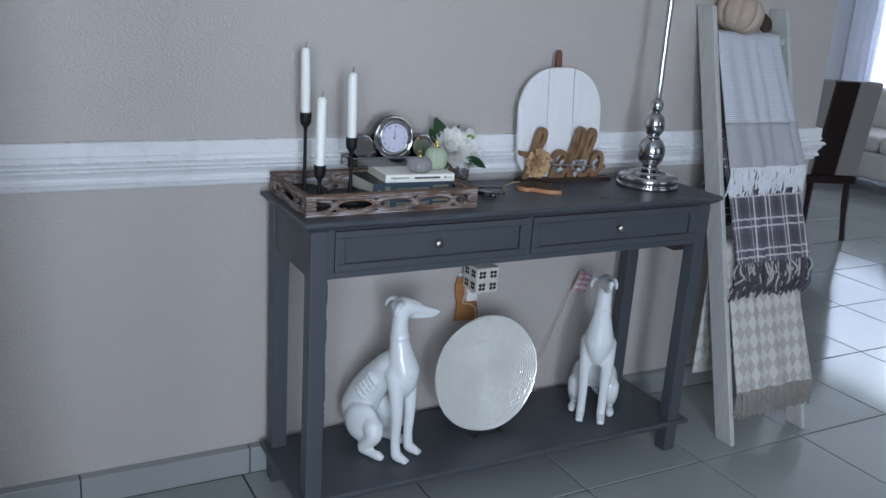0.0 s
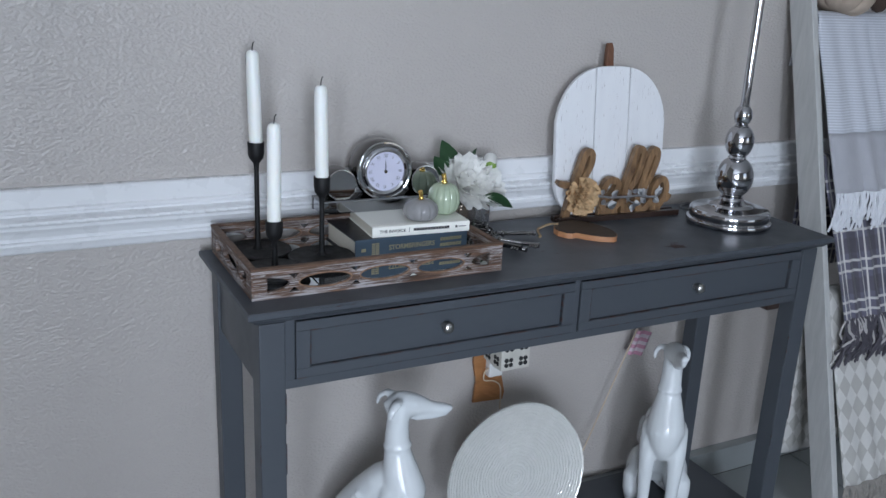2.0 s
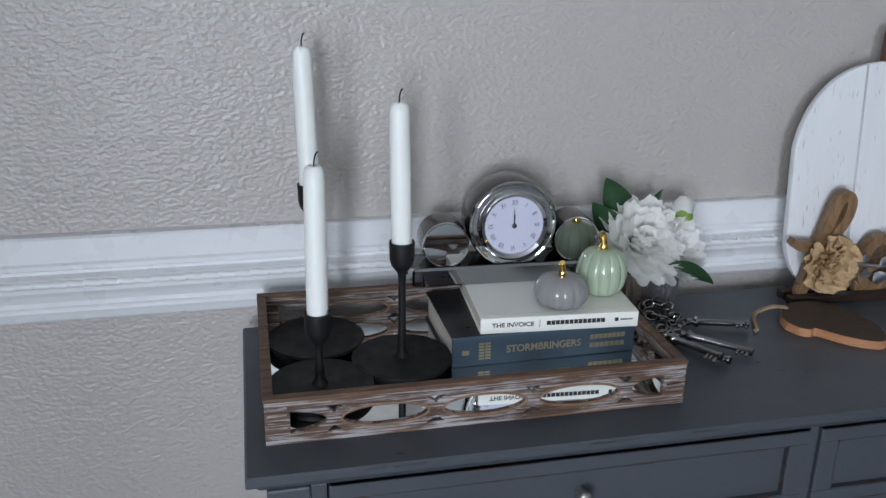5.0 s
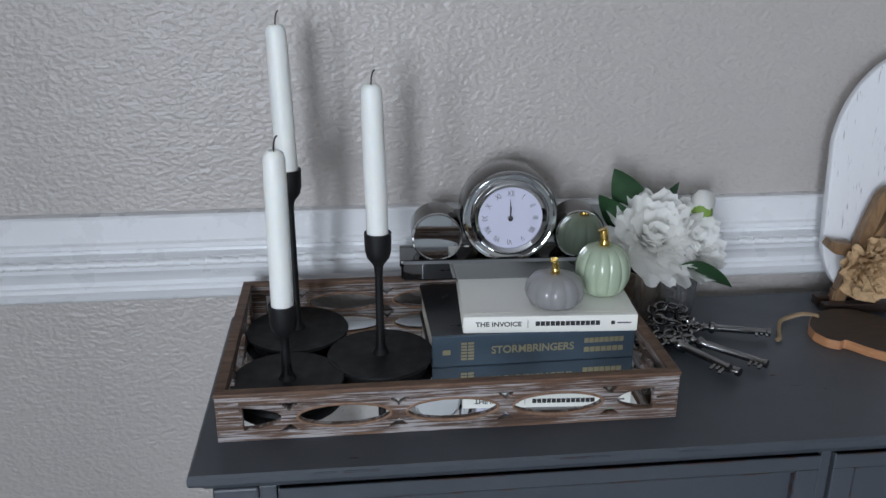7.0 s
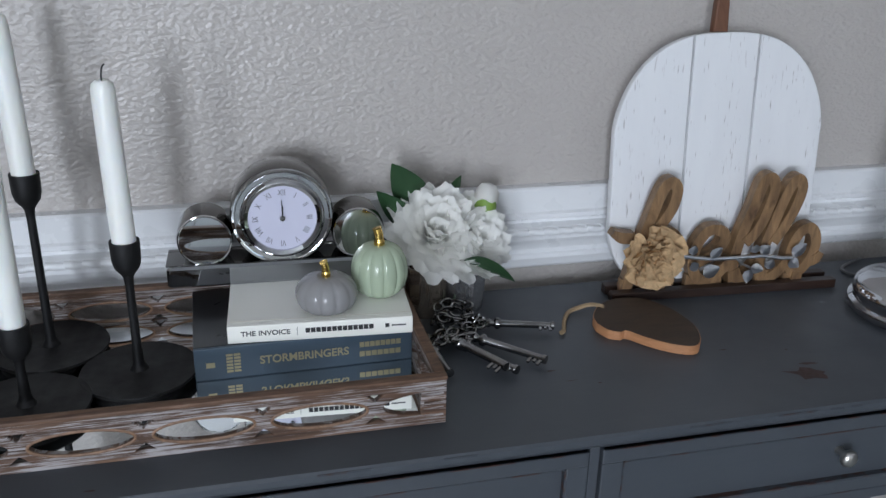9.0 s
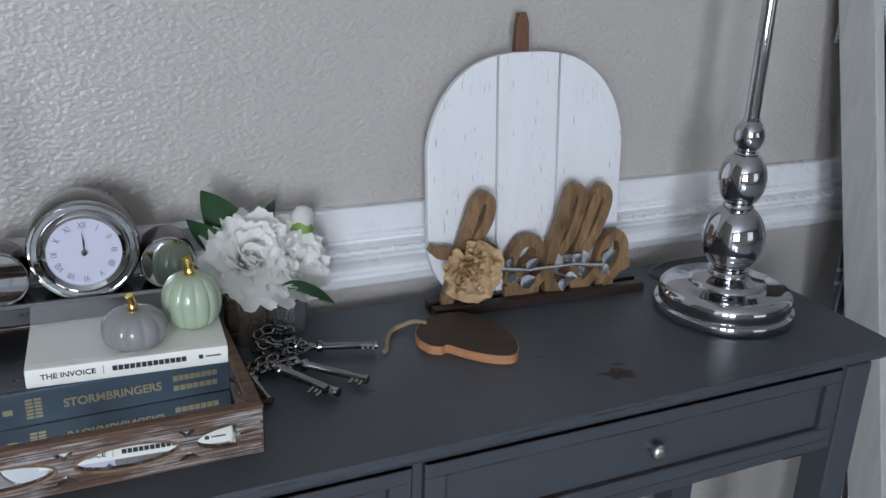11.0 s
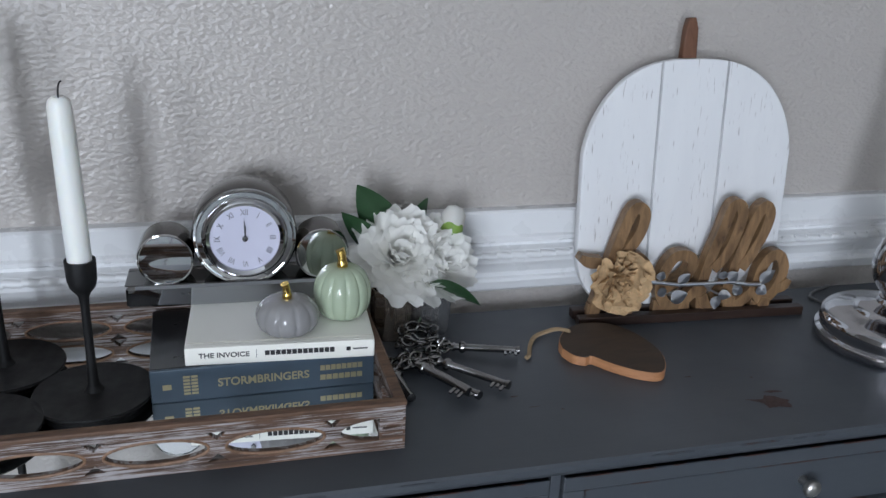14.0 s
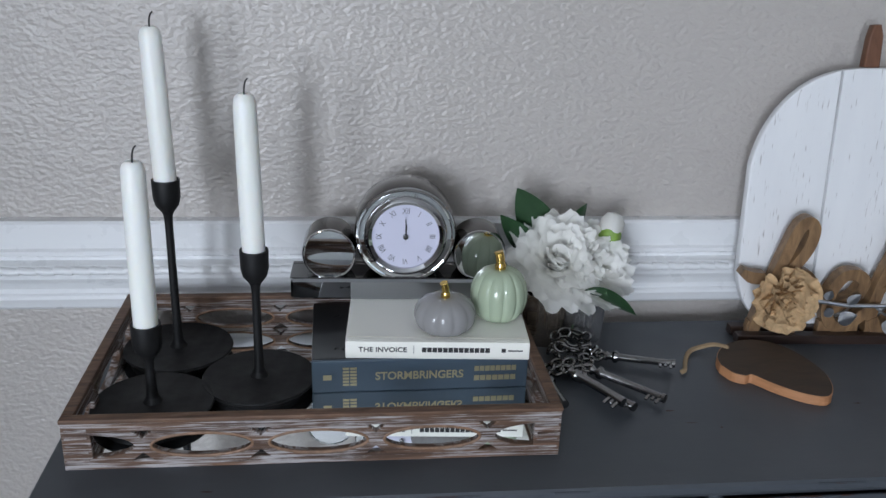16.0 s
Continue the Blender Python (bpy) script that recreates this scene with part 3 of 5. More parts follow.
part("tile", box(WALL_END - 0.001, WALL_END + 0.013, WALL_Y - 0.031, WALL_Y + 0.14, 0.002, 0.082, 0.0015), "tile", skirt)


# ---- the console table ----
CX0, CX1, CY0, CY1 = -0.626, 0.690, -0.262, 0.093
LEGS = [(-0.606, -0.250), (0.612, -0.250), (-0.606, 0.036), (0.612, 0.036)]
LEG = 0.044
console = thing("console_table", pose(0, 0, 0), "slate grey distressed wooden console table with two drawers", "console table")


def moulded_top(x0, x1, y0, y1, z0, z1):
    """A slab with an ogee edge below, in stepped rings."""
    bm = bmesh.new()
    steps = [(0.022, z0 - 0.012), (0.014, z0 - 0.011), (0.010, z0 - 0.006), (0.004, z0 - 0.001), (0.0015, z0), (0.0, z0 + 0.0025), (0.0, z1 - 0.003), (0.0025, z1)]
    rings = []
    for i, z in steps:
        rings.append([bm.verts.new(c) for c in ((x0 + i, y0 + i, z), (x1 - i, y0 + i, z), (x1 - i, y1 - i, z), (x0 + i, y1 - i, z))])
    for a, b in zip(rings, rings[1:]):
        for k in range(4):
            bm.faces.new((a[k], a[(k + 1) % 4], b[(k + 1) % 4], b[k]))
    bm.faces.new(rings[-1]), bm.faces.new(rings[0][::-1])
    return bm


part("tabletop", moulded_top(CX0, CX1, CY0, CY1, TOP - 0.012, TOP), "console", console)
for lx, ly in LEGS:
    part("leg", box(lx, lx + LEG, ly, ly + LEG, G, TOP - 0.024, 0.0025), "console", console)
# apron: rails round the drawers, sides and back
F = CY0 + 0.016
apron = bmesh.new()
box(-0.562, 0.612, F, F + 0.02, 0.684, 0.7000, 0.001, bm=apron)
box(-0.562, 0.612, F, F + 0.02, 0.8045, TOP - 0.0175, 0.001, bm=apron)
box(0.0075, 0.0185, F, F + 0.02, 0.699, 0.806, 0.001, bm=apron)
box(-0.5625, -0.5455, F, F + 0.02, 0.6995, 0.8050, 0.001, bm=apron)
box(0.6075, 0.6125, F, F + 0.02, 0.6995, 0.8050, 0.001, bm=apron)
part("front_rail", apron, "console", console)
for sx in (-0.601, 0.634):
    part("side_panel", box(sx, sx + 0.018, -0.207, 0.037, 0.684, TOP - 0.0235, 0.001), "console", console)
part("back_panel", box(-0.562, 0.612, 0.058, 0.074, 0.684, TOP - 0.0235, 0.001), "console", console)
part("corner_block", box(0.560, 0.600, -0.222, -0.160, 0.658, 0.6845, 0.004), "dark_wood", console, "dark wooden corner block")
part("dust_panel", box(-0.583, 0.634, -0.226, 0.058, 0.692, 0.698), "console", console)


def drawer(x0, x1):
    d = part("drawer", box(x0, x1, F + 0.004, F + 0.018, 0.7015, 0.8035, 0.0012), "console", console)
    y0, y1, z0, z1 = F - 0.004, F + 0.005, 0.7015, 0.8035
    w = 0.024
    for b in ((x0, x1, z1 - w * 0.72, z1), (x0, x1, z0, z0 + w * 0.72), (x0, x0 + w, z0 + w * 0.72, z1 - w * 0.72), (x1 - w, x1, z0 + w * 0.72, z1 - w * 0.72)):
        part("frame_strip", box(b[0], b[1], y0, y1, b[2], b[3], 0.0014), "console", d)
    for b in ((x0 + w, x1 - w, z1 - w * 0.72 - 0.0016, z1 - w * 0.72), (x0 + w, x1 - w, z0 + w * 0.72, z0 + w * 0.72 + 0.0016), (x0 + w, x0 + w + 0.0016, z0 + w * 0.72, z1 - w * 0.72), (x1 - w - 0.0016, x1 - w, z0 + w * 0.72, z1 - w * 0.72)):
        part("worn_edge", box(b[0], b[1], y0 + 0.0006, y1, b[2], b[3]), "worn", d)
    for k in range(2):
        part("worn_edge", box(x0 + 0.002, x1 - 0.002, y0 - 0.0004, y1 - 0.002, (z1 - 0.0012, z0)[k], (z1, z0 + 0.0012)[k]), "worn", d)
    knob = lathe([(0, 0), (0.0055, 0), (0.0055, 0.002), (0.0042, 0.004), (0.0042, 0.010), (0.0065, 0.0125), (0.0098, 0.0155), (0.0105, 0.0185), (0.0092, 0.022), (0.0055, 0.0245), (0, 0.0252)], 24)
    part("knob", knob, "nickel", d, "brushed nickel knob", smooth=True, at=pose((x0 + x1) / 2, y0 + 0.009, 0.756, 90))


drawer(-0.5440, 0.0055)
drawer(0.0205, 0.606)
part("shelf", moulded_top(CX0 + 0.002, CX1 - 0.002, CY0 + 0.002, CY1 - 0.004, 0.078, 0.092), "console", console)
# chipped paint on the top: a torn patch and a few flecks
rng = random.Random(9)


def chip(x, y, a, b, seed, turn=0.0):
    r = random.Random(seed)
    bm = bmesh.new()
    n = 14
    ring = []
    for i in range(n):
        t = 2 * math.pi * i / n
        k = r.uniform(0.45, 1.25)
        u, v = a * k * math.cos(t), b * k * math.sin(t)
        ring.append(bm.verts.new((x + u * math.cos(turn) - v * math.sin(turn), y + u * math.sin(turn) + v * math.cos(turn), TOP + 0.0004)))
    bm.faces.new(ring)
    part("paint_chip", bm, "bare_chip", console)


chip(0.292, -0.194, 0.027, 0.013, 3, -0.3)
chip(0.306, -0.175, 0.012, 0.0025, 5, -0.2)
for k, (px, py) in enumerate(((0.225, -0.125), (0.42, -0.245), (0.05, -0.165), (0.02, -0.155), (0.005, -0.13), (0.30, -0.14), (-0.47, -0.245))):
    chip(px, py, rng.uniform(0.002, 0.008), rng.uniform(0.0008, 0.002), 20 + k)
# rubbed edges of the top
rub = bmesh.new()
for k in range(9):
    x0 = rng.uniform(CX0 + 0.01, CX1 - 0.08)
    box(x0, x0 + rng.uniform(0.008, 0.06), CY0 - 0.0004, CY0 + 0.002, TOP - 0.0040 - rng.uniform(0, 0.0005), TOP - 0.0022, bm=rub)
for k in range(18):
    lx, ly = LEGS[rng.randrange(2)]
    z0 = rng.uniform(0.12, 0.7)
    ex = lx + (LEG if rng.random() < 0.7 else 0)
    box(ex - 0.0014, ex + 0.0006, ly - 0.0006, ly + 0.0014, z0, z0 + rng.uniform(0.01, 0.06), bm=rub)
tagged(part("rubbed_edge", rub, "worn", console, "brown wood showing through worn paint"), kind="stuff")


# ---- the tray and what it carries ----
TX0, TX1, TY0, TY1, TZ1 = -0.604, -0.135, -0.205, 0.078, 0.884
tray = thing("serving_tray", pose(0, 0, TOP), "whitewashed carved wooden tray with oval cutouts and mirror base", "tray")
TW, TD, TH = TX1 - TX0, TY1 - TY0, TZ1 - TOP


def fretwork(w, h, ovals, pitch, a, b):
    """Outline and holes of a tray side: ovals in a row, small darts between, clipped ovals at both ends."""
    holes, c = [], w / 2
    zc = h * 0.49
    n = ovals
    centres = [c + (k - (n - 1) / 2) * pitch for k in range(n)]
    for x in centres:
        holes.append(ellipse(x, zc, a, b))
    left, right = 0.026, w - 0.026
    for x, edge in ((centres[0] - pitch, left), (centres[-1] + pitch, right)):
        pts = [(u, v) for u, v in ellipse(x, zc, a, b, 40)]
        clipped = [(max(u, edge), v) if edge == left else (min(u, edge), v) for u, v in pts]
        keep = []
        for q in clipped:
            if not keep or (abs(q[0] - keep[-1][0]) + abs(q[1] - keep[-1][1])) > 1e-4:
                keep.append(q)
        inside = [q for q in keep if left + 1e-5 < q[0] < right - 1e-5]
        ends = [q for q in keep if not left + 1e-5 < q[0] < right - 1e-5]
        if len(inside) > 4:
            zs = [q[1] for q in ends]
            cen = sum(q[0] for q in inside) / len(inside)
            corner = [(edge, max(zs)), (edge, min(zs))]
            ring = inside + corner
            cz = zc
            mx = (cen + edge) / 2
            ring.sort(key=lambda q: math.atan2(q[1] - cz, q[0] - mx))
            holes.append(ring)
    for k in range(n + 1):
        x = centres[0] + (k - 0.5) * pitch
        for s in (1, -1):
            z = zc + s * (b + 0.0035)
            holes.append([(x - 0.0100, z), (x + 0.0100, z), (x, z - s * 0.0085)][:: s])
    return [(0, 0), (w, 0), (w, h), (0, h)], holes


def oval_rims(w, ovals, pitch, a, b, m):
    """Bare wooden chamfers round the open ovals of a side."""
    for k in range(ovals):
        ring = ellipse(w / 2 + (k - (ovals - 1) / 2) * pitch, (TH - 0.004) * 0.49, a, b, 40)
        part("oval_rim", tube([(u, -0.0040, v) for u, v in ring + ring[:1]], 0.0016, 6, caps=False), "rim_wood", tray, "bare tan edge of an oval cutout", smooth=True, at=m)


oval_rims(TW, 3, 0.1085, 0.0465, 0.0125, pose(TX0, TY0 + 0.0045, 0))
oval_rims(TW, 3, 0.1085, 0.0465, 0.0125, pose(TX0, TY1 - 0.0045, 0))
out, holes = fretwork(TW, TH - 0.004, 3, 0.1085, 0.0465, 0.0125)
for nm, y in (("front_panel", TY0), ("back_panel", TY1 - 0.009)):
    part(nm, cut_plate(out, holes, 0.009, 0.0008), "tray", tray, at=pose(TX0, y + 0.0045, 0))
out, holes = fretwork(TD - 0.018, TH - 0.004, 1, 0.110, 0.048, 0.0125)
for x in (TX0 + 0.0045, TX1 - 0.0045):
    part("side_panel", cut_plate(out, holes, 0.009, 0.0008), "tray", tray, at=pose(x, TY0 + 0.009, 0, 0, 0, 90))
for b in ((TX0 - 0.001, TX1 + 0.001, TY0 - 0.001, TY0 + 0.0105), (TX0 - 0.001, TX1 + 0.001, TY1 - 0.0105, TY1 + 0.001), (TX0 - 0.001, TX0 + 0.0105, TY0 + 0.0105, TY1 - 0.0105), (TX1 - 0.0105, TX1 + 0.001, TY0 + 0.0105, TY1 - 0.0105)):
    part("top_moulding", box(*b, TH - 0.0045, TH, 0.0012), "tray_edge", tray, "bare brown rim")
part("base_board", box(TX0 + 0.009, TX1 - 0.009, TY0 + 0.009, TY1 - 0.009, 0.001, 0.006), "dark_wood", tray)
part("mirror", box(TX0 + 0.0095, TX1 - 0.0095, TY0 + 0.0095, TY1 - 0.0095, 0.006, 0.0085), "mirror", tray, "mirrored tray base")
# carved relief lines along the front face
for x in (TX0 + 0.013, TX1 - 0.013):
    for k in range(5):
        part("carved_line", tube([(x - 0.010, TY0 - 0.0003, 0.010 + k * 0.008), (x + 0.010, TY0 - 0.0003, 0.011 + k * 0.008)], 0.0012, 6), "tray", tray)
FLOOR = TOP + 0.0087


def candlestick(x, y, cup_top, candle_top, lean, seed):
    h = cup_top - FLOOR
    st = thing("candlestick", pose(x, y, FLOOR), f"matt black iron candlestick {('of low', 'of middle', 'of tall')[seed]} height on the tray mirror", "candlestick", "candlesticks on the tray")
    part("base", lathe([(0, 0.004), (0.050, 0.004), (0.050, 0.0), (0.053, 0.0), (0.054, 0.005), (0.060, 0.0075), (0.0615, 0.010), (0.0605, 0.0118), (0.056, 0.0112), (0.03, 0.0108), (0.010, 0.0125), (0.0065, 0.018), (0, 0.018)], 56), "iron", st, smooth=True)
    part("stem", lathe([(0, 0.012), (0.008, 0.0125), (0.0058, 0.022), (0.0047, 0.05), (0.0044, h - 0.05), (0.0052, h - 0.040), (0.008, h - 0.034), (0, h - 0.034)], 20), "iron", st, smooth=True)
    part("cup", lathe([(0, h - 0.036), (0.008, h - 0.035), (0.0125, h - 0.029), (0.0145, h - 0.021), (0.0150, h - 0.001), (0.0148, h), (0.0128, h), (0.0125, h - 0.012), (0, h - 0.012)], 32), "iron", st, smooth=True)
    cl = candle_top - cup_top + 0.012
    cd = thing("taper_candle", pose(x, y, cup_top - 0.0118, *lean), "white wax taper candle standing in a black candlestick", "candle", "white candles")
    soft = lambda a, z: 1 + 0.012 * math.sin(3 * a + z * 40 + seed)
    part("wax_body", lathe([(0, 0), (0.0116, 0), (0.0119, 0.01), (0.0120, cl * 0.4), (0.0117, cl * 0.8), (0.0112, cl - 0.010), (0.0098, cl - 0.004), (0.006, cl - 0.0008), (0.002, cl - 0.0022), (0, cl - 0.0022)], 28, wobble=soft), "wax", cd, smooth=True)
    part("wick", tube(smooth_line([(0, 0, cl - 0.004), (0.0006, 0, cl + 0.005), (0.0022, 0.0004, cl + 0.011), (0.0045, 0.0005, cl + 0.0135)], 4), 0.0009, 6), "wick", cd, "burnt black wick", smooth=True)


candlestick(-0.535, 0.006, 1.0500, 1.2110, (0.0, -1.2, 0), 2)
candlestick(-0.437, -0.068, 0.9970, 1.1590, (0.0, -0.9, 0), 1)
candlestick(-0.540, -0.118, 0.9385, 1.1050, (0.0, 0.6, 0), 0)


# books
def book(name, label, x0, y0, w, d, z0, h, turn, cover, spine_label, hard=True):
    bk = thing(name, pose(x0, y0, z0, 0, 0, turn), label, "book", "books in the tray")
    t = 0.0026 if hard else 0.0012
    part("front_cover", box(0, w, 0.001, d, h - t, h, 0.0008), cover[0], bk)
    part("back_cover", box(0, w, 0.001, d, 0, t, 0.0008), cover[0], bk)
    part("spine", box(0, w, -0.0035, 0.0010, 0.0, h, 0.0014), cover[1], bk, spine_label)
    bm = bmesh.new()
    n = 11
    for k in range(n):
        z = t + (h - 2 * t) * k / n
        box(0.003, w - 0.003, 0.0012, d - 0.0035 - 0.0006 * (k % 3), z, z + (h - 2 * t) / n * 0.93, bm=bm)
    tagged(part("page_block", bm, "paper", bk, "cream page edges"), kind="stuff")
    return bk


def words(bk, text, x, z, height, width, material):
    part("title", lettering(text, height, 0.0002, 1.0, width), material, bk, at=pose(x, -0.0037, z))


def bars(bk, x, z, w, h, material, rows=1, n=1):
    bm = bmesh.new()
    for r in range(rows):
        for k in range(n):
            step = w / n
            box(x + k * step, x + k * step + step * (0.86 if n > 1 else 1.0), -0.0039, -0.0034, z + r * h * 1.5, z + r * h * 1.5 + h, bm=bm)
    tagged(part("spine_mark", bm, material, bk), kind="stuff")


low = book("hardcover_book", "thick navy hardcover book lying on the tray mirror", -0.3800, -0.0860, 0.2355, 0.146, FLOOR, 0.0385, 1.0, ("jacket_black", "navy"), "navy spine with gold lettering")
words(low, "STORMBRINGERS", 0.068, 0.0145, 0.0092, 0.096, "foil")
bars(low, 0.012, 0.0155, 0.009, 0.006, "foil")
bars(low, 0.033, 0.0080, 0.016, 0.0026, "foil", 6, 2)
bars(low, 0.176, 0.0215, 0.047, 0.0062, "foil", 1, 8)
bars(low, 0.176, 0.0100, 0.047, 0.0062, "foil", 1, 7)
top_book = book("slim_book", "slim cream paper book lying on the navy book", -0.3440, -0.0800, 0.1985, 0.146, FLOOR + 0.0385, 0.0205, -3.6, ("cream", "cream"), "cream spine with black lettering", hard=False)
words(top_book, "THE INVOICE", 0.014, 0.0085, 0.0055, 0.052, "ink")
bars(top_book, 0.073, 0.0065, 0.0005, 0.0095, "ink")
bars(top_book, 0.082, 0.0085, 0.074, 0.0055, "ink", 1, 13)
bars(top_book, 0.168, 0.009, 0.0045, 0.0045, "ink")
bars(top_book, 0.175, 0.0102, 0.016, 0.0016, "ink", 1, 9)
ridge = bmesh.new()
box(0.002, 0.198, 0.0075, 0.0081, 0.0204, 0.0208, bm=ridge)
part("cover_crease", ridge, "paper", top_book, "crease along the cover")
BOOK = FLOOR + 0.0385 + 0.0208


# little ceramic pumpkins
def pumpkin(name, label, x, y, r, h, glaze, ribs, stem, turn):
    pk = thing(name, pose(x, y, BOOK, 0, 0, turn), label, "pumpkin", "ceramic pumpkins on the book")
    rib = lambda a, z: 1 - 0.06 * (1 - abs(math.sin(a * ribs / 2))) ** 2.0
    prof = [(0, 0.003)] + [(r * math.sin(math.pi * (0.06 + 0.90 * k / 17)) ** 0.72, h * (0.5 - 0.5 * math.cos(math.pi * k / 17))) for k in range(18)] + [(r * 0.10, h * 0.955), (0, h * 0.94)]
    part("body", lathe(prof, 96, wobble=rib), glaze, pk, smooth=True)
    s = [Vector(q) * stem for q in ((0, 0, -0.004), (0, 0, 0.006), (-0.0005, 0, 0.011), (-0.0015, 0, 0.016), (-0.0030, 0, 0.0200))]
    part("stem", tube([q + Vector((0, 0, h * 0.95)) for q in smooth_line(s, 4)], [0.0085 * stem] + [0.0056 * stem] * 4 + [0.0046 * stem] * 11 + [0.0054 * stem], 10), "gold", pk, "gold painted stem", smooth=True)


pumpkin("ceramic_pumpkin", "glossy grey ceramic pumpkin with a gold stem", -0.2355, -0.0600, 0.0342, 0.0405, "grey_glaze", 11, 0.9, 20)
pumpkin("ceramic_pumpkin", "glossy pale green ceramic pumpkin with a gold stem", -0.1715, -0.0310, 0.0325, 0.0610, "green_glaze", 12, 1.1, -30)


# mirrored mantel clock on its bar, standing on the slim book
clock = thing("mantel_clock", pose(-0.2740, 0.0240, BOOK, 0, 0, -2), "mirrored mantel clock with roman numerals between two discs", "clock")
part("base_bar", box(-0.133, 0.132, -0.004, 0.046, 0.0, 0.0255, 0.003, 1), "bar_mirror", clock, "bevelled mirror bar")
part("base_top", box(-0.134, 0.130, 0.001, 0.044, 0.0252, 0.0264), "dark_mirror", clock, "smoked mirror top")
part("base_back", box(-0.134, 0.132, 0.044, 0.052, 0.0, 0.027, 0.001), "dark_mirror", clock)


def drum(name, x, zc, r, depth, y0):
    m = pose(x, y0, zc, 90)
    d = part(name, lathe([(0, -depth), (r * 0.985, -depth), (r, -depth + 0.002), (r, -0.002), (r * 0.985, 0), (0, 0)], 64), "dark_mirror", clock, "smoked mirror drum", smooth=True, at=m)
    part("bevelled_face", lathe([(0, 0.0010), (r * 0.90, 0.0010), (r * 0.925, 0.0016), (r * 0.965, 0.0014), (r * 0.985, 0.0)], 96), "grey_mirror", d, "mirror face with a bevelled edge")
    return d


main = drum("clock_drum", 0.0, 0.0785, 0.0590, 0.050, 0.004)
for sx in (-0.0885, 0.0875):
    drum("side_disc", sx, 0.0545, 0.0315, 0.044, 0.004)
part("bezel", lathe([(0.0385, 0.002), (0.0392, 0.0058), (0.0430, 0.0082), (0.0465, 0.0066), (0.0482, 0.003), (0.0486, 0.0)], 64), "chrome", main, "chrome bezel", smooth=True)
part("dial", lathe([(0, 0.0034), (0.040, 0.0034), (0.040, 0.001)], 64), "dial", main, "white dial")
nums = ["XII", "I", "II", "III", "IIII", "V", "VI", "VII", "VIII", "IX", "X", "XI"]
for k, s in enumerate(nums):
    me = lettering(s, 0.0072, 0.0002, bold=-0.012)
    xs = [v.co.x for v in me.vertices]
    a = -2 * math.pi * k / 12
    me.transform(Matrix.Translation((-(min(xs) + max(xs)) / 2, 0, -0.0033)))
    me.transform(Matrix.Diagonal((0.72, 1, 1, 1)))
    part("numeral", me, "numeral_ink", clock, at=pose(0, 0, 0.0785) @ Matrix.Rotation(-a, 4, "Y") @ pose(0, 0.0002, 0.0308))
for nm, ln, a, w in (("hour_hand", 0.016, 3, 0.0013), ("minute_hand", 0.0240, -1, 0.0009)):
    part(nm, cut_plate([(-w / 2, -0.004), (w / 2, -0.004), (w / 2, ln * 0.8), (0, ln), (-w / 2, ln * 0.8)], (), 0.0007, 0.0001), "ink", clock, at=pose(0, -0.0008, 0.0785, 0, a, 0))
part("hub", lathe([(0, 0), (0.0034, 0), (0.003, 0.0022), (0, 0.0026)], 20), "pewter", clock, smooth=True, at=pose(0, -0.001, 0.0785, 90))


# ---- flowers in two small glasses ----
def tumbler(name, label, x, y, r, h, glass, ribs):
    t = thing(name, pose(x, y, TOP), label, "vase", "small glass vases")
    f = lambda a, z: 1 + 0.03 * math.cos(ribs * a)
    part("glass_body", lathe([(0, 0.0), (r * 0.86, 0.0), (r * 0.9, 0.003), (r * 0.97, h * 0.5), (r, h), (r - 0.0022, h), (r * 0.90, h * 0.45), (r * 0.84, 0.010), (0, 0.009)], 72, wobble=f), glass, t, smooth=True)
    return t


va = tumbler("glass_vase", "brown mercury glass tumbler holding flower stems", -0.0985, 0.0465, 0.0265, 0.066, "amber_glass", 12)
vb = tumbler("glass_vase", "silver fluted mercury glass tumbler holding flower stems", -0.0470, 0.0510, 0.0265, 0.064, "glass", 14)


def petal_mesh(bm, m, w, l, cup, rnd, fold=0.42, ruffle=0.12):
    """One cupped petal with a frilled, notched tip: its base at the origin, growing along z; cup bends it towards -y."""
    nu, nv = 6, 7
    grid = []
    ph = rnd.uniform(0, 6)
    for j in range(nv + 1):
        v = j / nv
        half = w * (0.34 + 0.66 * math.sin(math.pi * 0.60 * v) ** 1.3)
        row = []
        for i in range(nu + 1):
            u = i / nu * 2 - 1
            frill = math.sin(u * 4 + ph) * ruffle * w * v**3
            z = l * (v - 0.17 * u * u * v ** 3 + 0.03 * math.sin(u * 7 + ph) * v**4)
            y = -cup * l * v * v + fold * w * (u * u - 0.4) * (1 - 0.4 * v) + frill
            row.append(bm.verts.new(m @ Vector((half * u, y, z))))
        grid.append(row)
    for a, b in zip(grid, grid[1:]):
        for i in range(nu):
            bm.faces.new((a[i], a[i + 1], b[i + 1], b[i]))


def leaf_mesh(length, width, bend):
    bm = bmesh.new()
    n, k = 12, 6
    rows = []
    for j in range(n + 1):
        v = j / n
        w = width * math.sin(math.pi * v**0.8) ** 0.85 * (1 if v < 0.999 else 0) + 0.0006
        rows.append([bm.verts.new((w * (i / k * 2 - 1), -bend * length * v * v + 0.18 * w * abs(i / k * 2 - 1) + 0.03 * w * math.sin(9 * v), length * v)) for i in range(k + 1)])
    for a, b in zip(rows, rows[1:]):
        for i in range(k):
            bm.faces.new((a[i], a[i + 1], b[i + 1], b[i]))
    return bm


